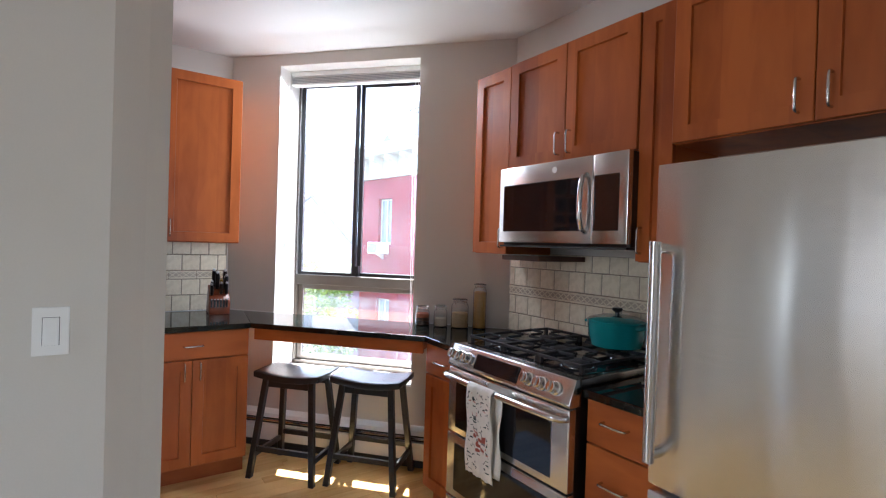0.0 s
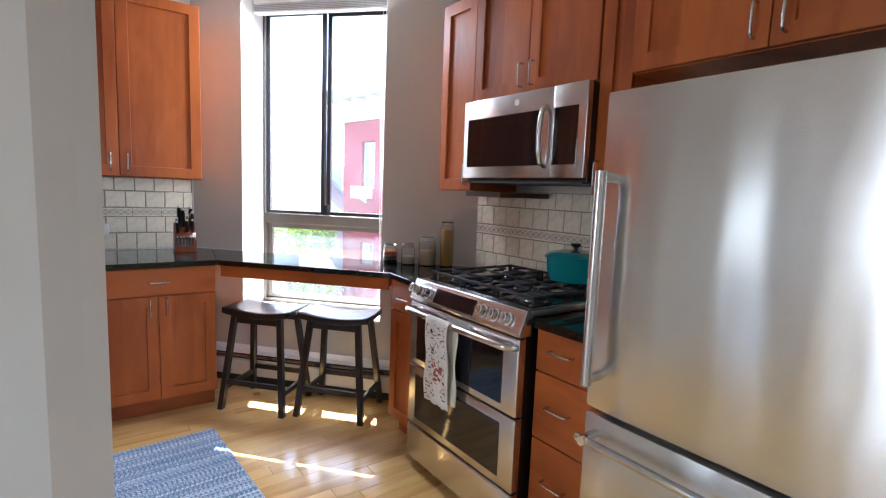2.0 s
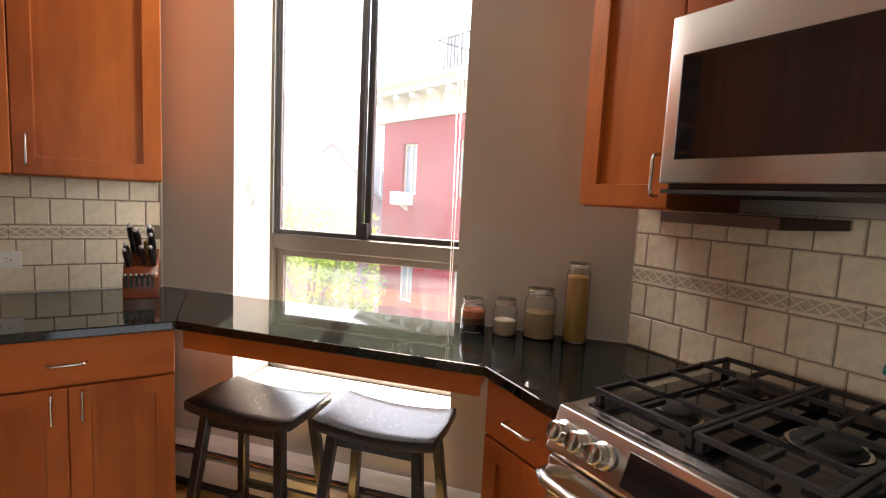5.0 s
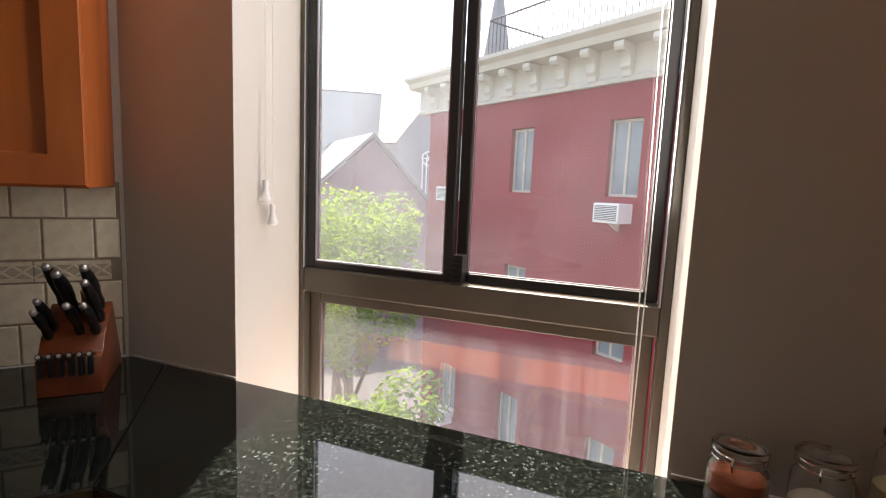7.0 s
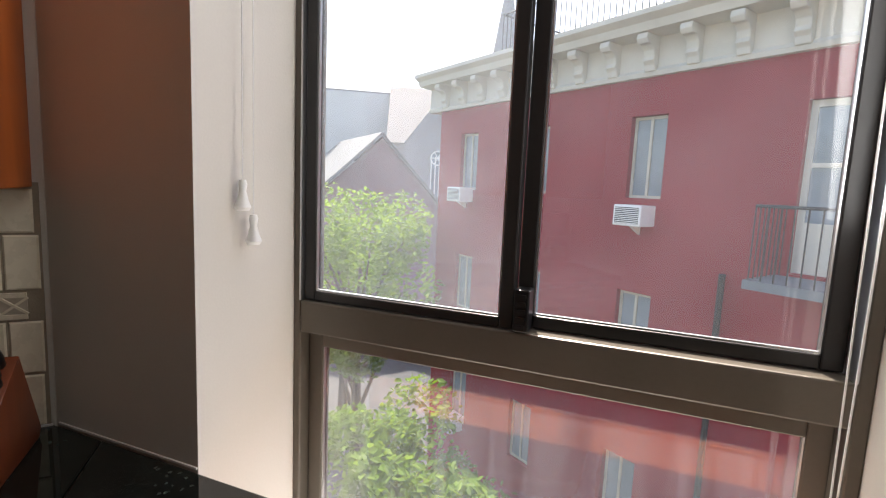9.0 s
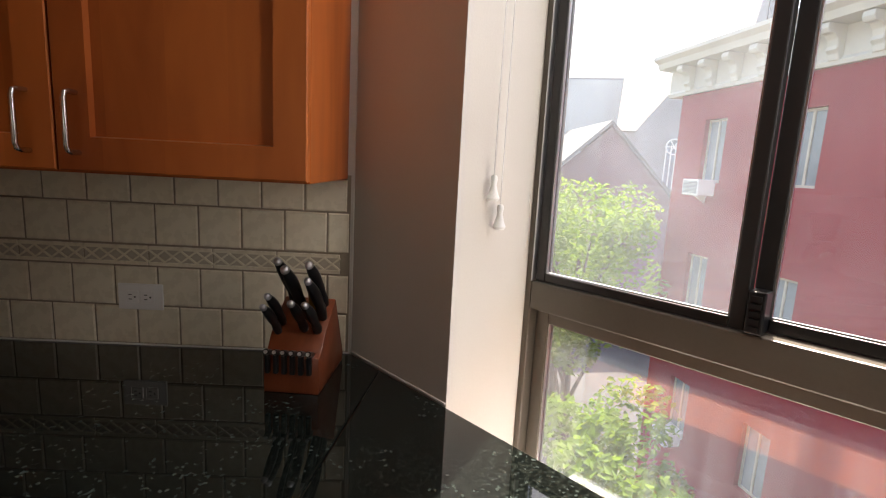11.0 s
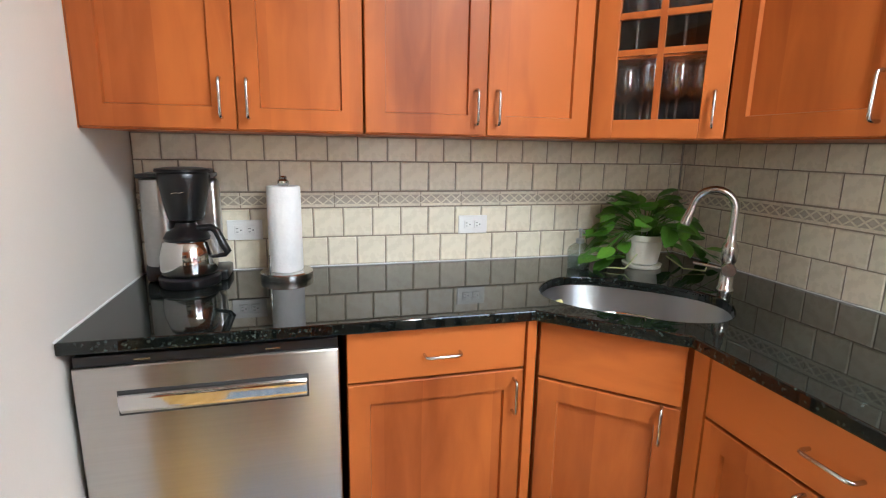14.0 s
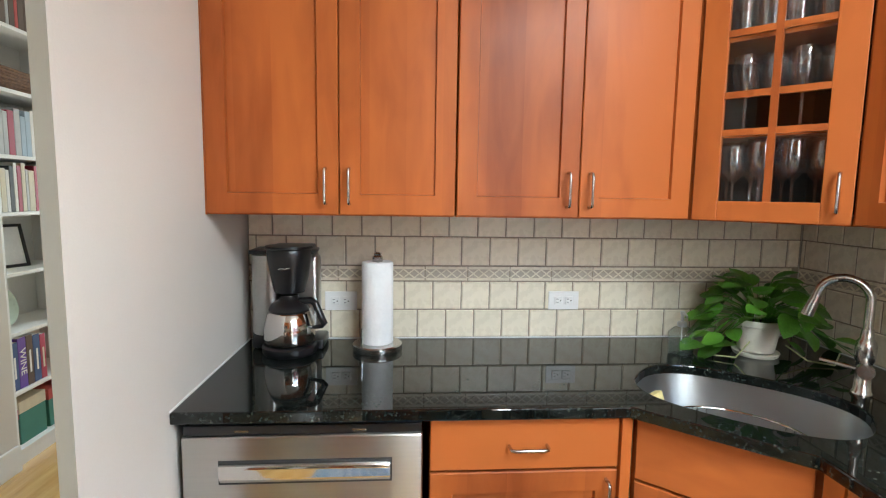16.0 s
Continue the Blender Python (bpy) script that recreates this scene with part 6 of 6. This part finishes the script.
bm = B()
for x0, x1, a, b in ((8.56, 8.64, 0.45, 2.79), (9.27, 9.34, 0.45, 2.79), (8.64, 9.27, 2.70, 2.79), (8.64, 9.27, 0.45, 1.15), (8.64, 9.27, 1.9, 1.96)):
    box(bm, x0, x1, 0.08, 0.16, a + G, b + G)
bd = part("balcony_door", bm, M_STONE, red, "pale framed balcony door")
bm = B()
box(bm, 8.64, 9.27, 0.11, 0.13, 1.15 + G, 2.70 + G)
part("pane", bm, M_FARGLASS, bd)
# balcony
bm = B()
box(bm, 8.4, 10.9, -1.0, -0.01, 0.28 + G, 0.40 + G)
balc = part("balcony", bm, material("grey_deck_paint", (0.16, 0.18, 0.20), 0.7), red, "dark grey balcony deck")
bm = B()
tube(bm, [(8.45, 0, 1.36 + G), (8.45, -0.95, 1.36 + G), (10.85, -0.95, 1.36 + G)], 0.022, 6)
part("handrail", bm, M_RAIL, balc)
for k in range(24):
    bm = B()
    p = (8.45, -0.95 * k / 7) if k < 7 else (8.45 + 0.145 * (k - 7), -0.95)
    tube(bm, [(p[0], p[1], 0.40 + G), (p[0], p[1], 1.36 + G)], 0.010, 5)
    part("baluster", bm, M_RAIL, balc)
bm = B()
tube(bm, [(7.75, -0.12, G - 9.5), (7.75, -0.12, 0.3 + G)], 0.05, 8)
part("downpipe", bm, M_RAIL, red)


def air_con(s, z):
    root = thing("window_air_conditioner", "white window air conditioner on the red facade", "air conditioner", RB @ pose(s, 0, z), "window air conditioners")
    bm = B()
    box(bm, -0.27, 0.27, -0.42, 0.12, 0, 0.36, 0.02)
    case = part("case", bm, M_PLASTIC, root)
    bm = B()
    box(bm, -0.23, 0.23, -0.424, -0.42, 0.04, 0.32)
    part("coil", bm, M_SLOT, root, "dark coil behind the grille")
    for k in range(9):
        bm = B()
        box(bm, -0.23, 0.23, -0.432, -0.424, 0.045 + 0.031 * k, 0.057 + 0.031 * k)
        part("grille_bar", bm, M_PLASTIC, root)
    for k in range(8):
        bm = B()
        box(bm, -0.2735, -0.2705, -0.36 + 0.035 * k, -0.345 + 0.035 * k, 0.06, 0.30)
        part("side_louvre", bm, M_SLOT, root)
    bm = B()
    side_prism(bm, [(0.0, -0.002), (-0.30, -0.002), (-0.02, -0.16), (0.0, -0.16)], -0.02, 0.02)
    part("bracket", bm, M_PLASTIC, root)
    return root


air_con(1.25, 1.08)
air_con(6.22, 0.90)
air_con(1.28, -5.0)

# church and roofs beyond
ch = thing("stone_church", "grey stone church with a gabled roof and a traceried window", "church", pose(16.9, 42.0, -9.5, 0, 0, -22))
bm = B()
box(bm, -0.6, 5.0, 0, 12, 0, 14.6)
part("side_wall", bm, M_GREYST, ch)
bm = B()
side_prism(bm, [(-0.5, 14.2), (6, 19.6), (12.5, 14.2)], -0.8, 5.2)
part("roof", bm, M_SLATE, ch, "grey slate roof")
bm = B()
side_prism(bm, [(0, 0), (0, 14.0), (0.0, 14.0), (4.2, 19.6), (8.4, 14.0), (8.4, 0)], 0.0, 1.2)
for v in bm.verts:
    v.co = Vector((v.co.y + 0.6, v.co.x - 3.0, v.co.z))
gab = part("gable_wall", bm, M_GREYST, ch, "grey gable end")
bm = B()
box(bm, 2.6, 3.6, -3.05, -2.98, 10.2, 13.0)
tube(bm, [(3.1, -3.02, 13.0), (3.1, -2.98, 13.0)], 0.5, 20)
part("traceried_window", bm, M_FARGLASS, gab, "tall pointed window")
for k in range(4):
    bm = B()
    box(bm, 2.6 + 0.3 * k, 2.68 + 0.3 * k, -3.12, -3.04, 10.2, 13.1)
    part("mullion", bm, M_WHITE, gab)
bm = B()
tube(bm, [(3.1 + 0.5 * math.cos(t * math.pi / 8), -3.08, 13.0 + 0.5 * math.sin(t * math.pi / 8)) for t in range(17)], 0.05, 6)
for t in range(6):
    tube(bm, [(3.1, -3.08, 13.0), (3.1 + 0.5 * math.cos(t * math.pi / 3), -3.08, 13.0 + 0.5 * math.sin(t * math.pi / 3))], 0.035, 5)
part("rose_tracery", bm, M_WHITE, gab)
lo = thing("gabled_house", "low dull-red gabled house with a pale shingle roof", "house", pose(13.3, 37.4, -9.5, 0, 0, -22))
bm = B()
side_prism(bm, [(0, 0), (0, 9.5), (5.0, 14.0), (10.0, 8.5), (10.0, 0)], 0, 0.4)
for v in bm.verts:
    v.co = Vector((v.co.y - 4.2, v.co.x, v.co.z))
part("gable", bm, M_SHADEBR, lo, "dull red shaded gable end")
bm = B()
for q0, q1 in (((-4.6, 9.1), (0.8, 14.15)), ((0.8, 14.15), (6.2, 8.2))):
    vv = [bm.verts.new(p) for p in ((q0[0], -0.3, q0[1]), (q1[0], -0.3, q1[1]), (q1[0] - 4.0, 9, q1[1]), (q0[0] - 4.0, 9, q0[1]))]
    f = bm.faces.new(vv)
    r = bmesh.ops.extrude_face_region(bm, geom=[f])
    for v in r["geom"]:
        if isinstance(v, bmesh.types.BMVert):
            v.co.z += 0.25
part("roof", bm, M_PALEROOF, lo, "pale shingle roof")
sp = thing("church_spire", "slim grey church spire in the distance", "spire", pose(38.3, 60.5, -9.5))
bm = B()
lathe(bm, [(1.9, 0), (1.9, 24), (2.3, 24.2), (2.2, 25), (0.15, 38)], 8)
part("steeple", bm, M_GREYST, sp)
ware = thing("pale_hall", "long pale flat-faced hall behind the house", "building", pose(8.0, 50.0, -9.5, 0, 0, -15))
bm = B()
box(bm, -14, 12, 0, 8, 0, 18.8)
part("wall", bm, M_HALLW, ware)
bm = B()
box(bm, -14.0, 12.0, -0.02, 8.0, 18.8, 18.95)
part("roof", bm, M_GREYST, ware)
# own facade above and below, and the far side of the street
bm = B()
box(bm, -0.6, 1.9, 0.346, 0.40, -9.5, 0.25)
structure("facade_below", bm, M_STONE, "pale outside wall of the building below the window", "facade", m=WIN)


def tree(label, x, y, ground, top, spread, count, seed, leaf):
    root = thing("street_tree", label, "tree", pose(x, y, ground), "street trees")
    rnd = random.Random(seed)
    h = top - ground
    bm = B()
    tube(bm, [(0, 0, 0), (0.05, 0.02, h * 0.3), (-0.05, 0.05, h * 0.55), (0.02, 0.0, h * 0.8)], 0.2, 9, [0.24, 0.18, 0.12, 0.05])
    clumps = []
    for k in range(13):
        a, q = rnd.uniform(0, 6.28), rnd.uniform(0.45, 0.78)
        e = Vector((spread * rnd.uniform(0.45, 0.95) * math.cos(a), spread * rnd.uniform(0.45, 0.95) * math.sin(a), h * (q + rnd.uniform(0.05, 0.2))))
        s = Vector((0, 0, h * q * 0.8))
        tube(bm, [s, s.lerp(e, 0.5) + Vector((0, 0, 0.1)), e], 0.06, 6, [0.07, 0.045, 0.015])
        clumps.append((e, spread * rnd.uniform(0.28, 0.5)))
    clumps.append((Vector((0, 0, h * 0.93)), spread * 0.4))
    part("trunk", bm, M_BARK, root, smooth=60)
    bm = B()
    for k in range(count):
        c, r = clumps[rnd.randrange(len(clumps))]
        d = Vector((rnd.gauss(0, 1), rnd.gauss(0, 1), rnd.gauss(0, 0.8))).normalized() * (r * rnd.uniform(0.45, 1.0) ** 0.6)
        p = c + d
        m = Matrix.Translation(p) @ Euler((rnd.uniform(-1.0, 1.0), rnd.uniform(-1.0, 1.0), rnd.uniform(0, 6.28))).to_matrix().to_4x4()
        s = leaf * rnd.uniform(0.7, 1.3)
        vs = [bm.verts.new(m @ Vector(q)) for q in ((0, -s, 0), (s * 0.5, -s * 0.1, s * 0.12), (0, s, 0), (-s * 0.5, -s * 0.1, s * 0.12))]
        bm.faces.new((vs[0], vs[1], vs[2]))
        bm.faces.new((vs[0], vs[2], vs[3]))
    tagged(part("crown", bm, M_TREE, root), kind="stuff")
    return root


tree("leafy green street tree standing below eye height", 6.9, 18.2, -9.5, 1.2, 2.3, 9500, 3, 0.085)
tree("bright green young tree close under the window", 5.0, 9.9, -9.5, -1.75, 1.2, 5200, 5, 0.088)
tree("leafy green tree in the street below the window", 6.4, 12.6, -9.5, -2.2, 1.9, 6000, 9, 0.085)
tree("leafy green tree in the yard", 8.6, 26.0, -9.5, -0.6, 2.8, 3000, 6, 0.15)

# ---- backsplash tiles ----
def tile_mesh(w, h, mat):
    bm = B()
    box(bm, -w / 2, w / 2, -0.008, 0.0, -h / 2, h / 2)
    front = [e for e in bm.edges if all(abs(v.co.y + 0.008) < 1e-6 for v in e.verts)]
    bmesh.ops.bevel(bm, geom=front, offset=0.003, segments=1, affect="EDGES")
    me = bpy.data.meshes.new("tile")
    bm.to_mesh(me)
    bm.free()
    me.materials.append(mat)
    return me


def border_mesh(w):
    bm = B()
    box(bm, -w / 2 + 0.001, w / 2 - 0.001, -0.005, 0.0, -0.026, 0.026)
    for z in (-0.021, 0.021):
        box(bm, -w / 2 + 0.001, w / 2 - 0.001, -0.009, -0.005, z - 0.0045, z + 0.0045)
    n = 4
    for k in range(n):
        c = -w / 2 + w * (k + 0.5) / n
        for s in (1, -1):
            a, b = Vector((c - w / n / 2, -0.005, -0.016 * s)), Vector((c + w / n / 2, -0.005, 0.016 * s))
            nrm = Vector((-(b - a).z, 0, (b - a).x)).normalized() * 0.0022
            lo = [bm.verts.new(p) for p in (a + nrm, a - nrm, b - nrm, b + nrm)]
            hi = [bm.verts.new(p.co + Vector((0, -0.0035, 0))) for p in lo]
            bm.faces.new(hi)
            for i in range(4):
                bm.faces.new((lo[i], lo[(i + 1) % 4], hi[(i + 1) % 4], hi[i]))
    bmesh.ops.recalc_face_normals(bm, faces=bm.faces)
    me = bpy.data.meshes.new("border_tile")
    bm.to_mesh(me)
    bm.free()
    me.materials.append(M_TILE)
    me.materials.append(M_BORDER)
    for p in me.polygons:
        if all(abs(me.vertices[i].co.y + 0.005) < 1e-5 for i in p.vertices) and len(p.vertices) == 4 and p.area > 0.002:
            p.material_index = 1
    return me


JOINT = 0.0045
ROWS_Z = [(0.917, 1.024), (1.024, 1.131), (1.189, 1.297), (1.297, 1.384)]


def backsplash(wall, m, length, pitch, phases, top):
    """m maps along-the-wall x, y into the wall; phases: a joint's place in each row."""
    bm = B()
    box(bm, 0, length, -0.004, 0.0, 0.916, top)
    part("grout_bed", bm, M_GROUT, wall, "tan grout", 0, m)
    cache = {}
    for (z0, z1), ph in zip(ROWS_Z, phases):
        z1 = min(z1, top)
        x = ph % pitch - pitch
        while x < length:
            a, b = max(x, 0.001), min(x + pitch, length - 0.001)
            if b - a > 0.015:
                key = (round(b - a - JOINT, 4), round(z1 - z0 - JOINT, 4))
                if key not in cache:
                    cache[key] = tile_mesh(*key, M_TILE)
                ob = new("tile", cache[key])
                ob.parent = wall
                ob.matrix_basis = m @ pose((a + b) / 2, rnd.uniform(-0.0006, 0.0006), (z0 + z1) / 2, rnd.uniform(-0.4, 0.4), rnd.uniform(-0.3, 0.3), rnd.uniform(-0.4, 0.4))
            x += pitch
    bw = pitch * 1.5
    bme = border_mesh(bw - 0.002)
    x = 0.0
    while x + bw < length + 0.02:
        ob = new("border_tile", bme)
        ob.parent = wall
        ob.matrix_basis = m @ pose(x + bw / 2, 0, 1.160)
        x += bw


rnd = random.Random(2)
backsplash(wall_west, pose(XW, 3.830, 0, 0, 0, 90), 2.102, 0.1063, (4.440 - 3.830, 4.391 - 3.830, 4.496 - 3.830, 4.448 - 3.830), 1.384)
backsplash(wall_north, pose(XW + 0.006, YN, 0), 1.522, 0.111, (2.080 - 1.006, 2.137 - 1.006, 2.136 - 1.006, 2.077 - 1.006), 1.394)
backsplash(wall_east, pose(XE, 4.448, 0, 0, 0, -90), 1.40, 0.105, (4.448 - 4.36, 4.448 - 4.286, 4.448 - 4.193, 4.448 - 4.255), 1.384)

# ---- floor strips ----
PW = 0.083
rnd = random.Random(5)
strip = {}
rest = B()
count = 0
y = -1.69
FLOOR_X0, FLOOR_X1 = -2.7, 4.8
while y < 6.0:
    x = FLOOR_X0 + rnd.uniform(-0.8, 0)
    while x < FLOOR_X1:
        ln = rnd.choice((0.6, 0.8, 1.0, 1.2, 1.4))
        a, b = max(x, FLOOR_X0), min(x + ln, FLOOR_X1)
        x += ln
        if b - a < 0.05:
            continue
        if y > 4.35 and (a + b) / 2 - 3.99 > -0.88 * (y - 4.35) + 0.2:
            continue
        near = count < 298 and 1.0 < (a + b) / 2 < 3.6 and 2.6 < y < 5.7
        if near:
            key = round(b - a, 3)
            if key not in strip:
                bm = B()
                box(bm, -key / 2 + 0.0006, key / 2 - 0.0006, -PW / 2 + 0.0006, PW / 2 - 0.0006, -0.012, 0.0)
                tops = [e for e in bm.edges if all(v.co.z > -1e-6 for v in e.verts)]
                bmesh.ops.bevel(bm, geom=tops, offset=0.0008, segments=1, affect="EDGES")
                me = bpy.data.meshes.new("floorboard")
                bm.to_mesh(me)
                bm.free()
                me.materials.append(M_FLOOR)
                strip[key] = me
            ob = new("floorboard", strip[key])
            ob.parent = floor
            ob.location = ((a + b) / 2, y + PW / 2, 0)
            count += 1
        else:
            box(rest, a + 0.0006, b - 0.0006, y + 0.0006, y + PW - 0.0006, -0.012, -0.0002)
    y += PW
tagged(part("floorboards", rest, M_FLOOR, floor), kind="stuff")
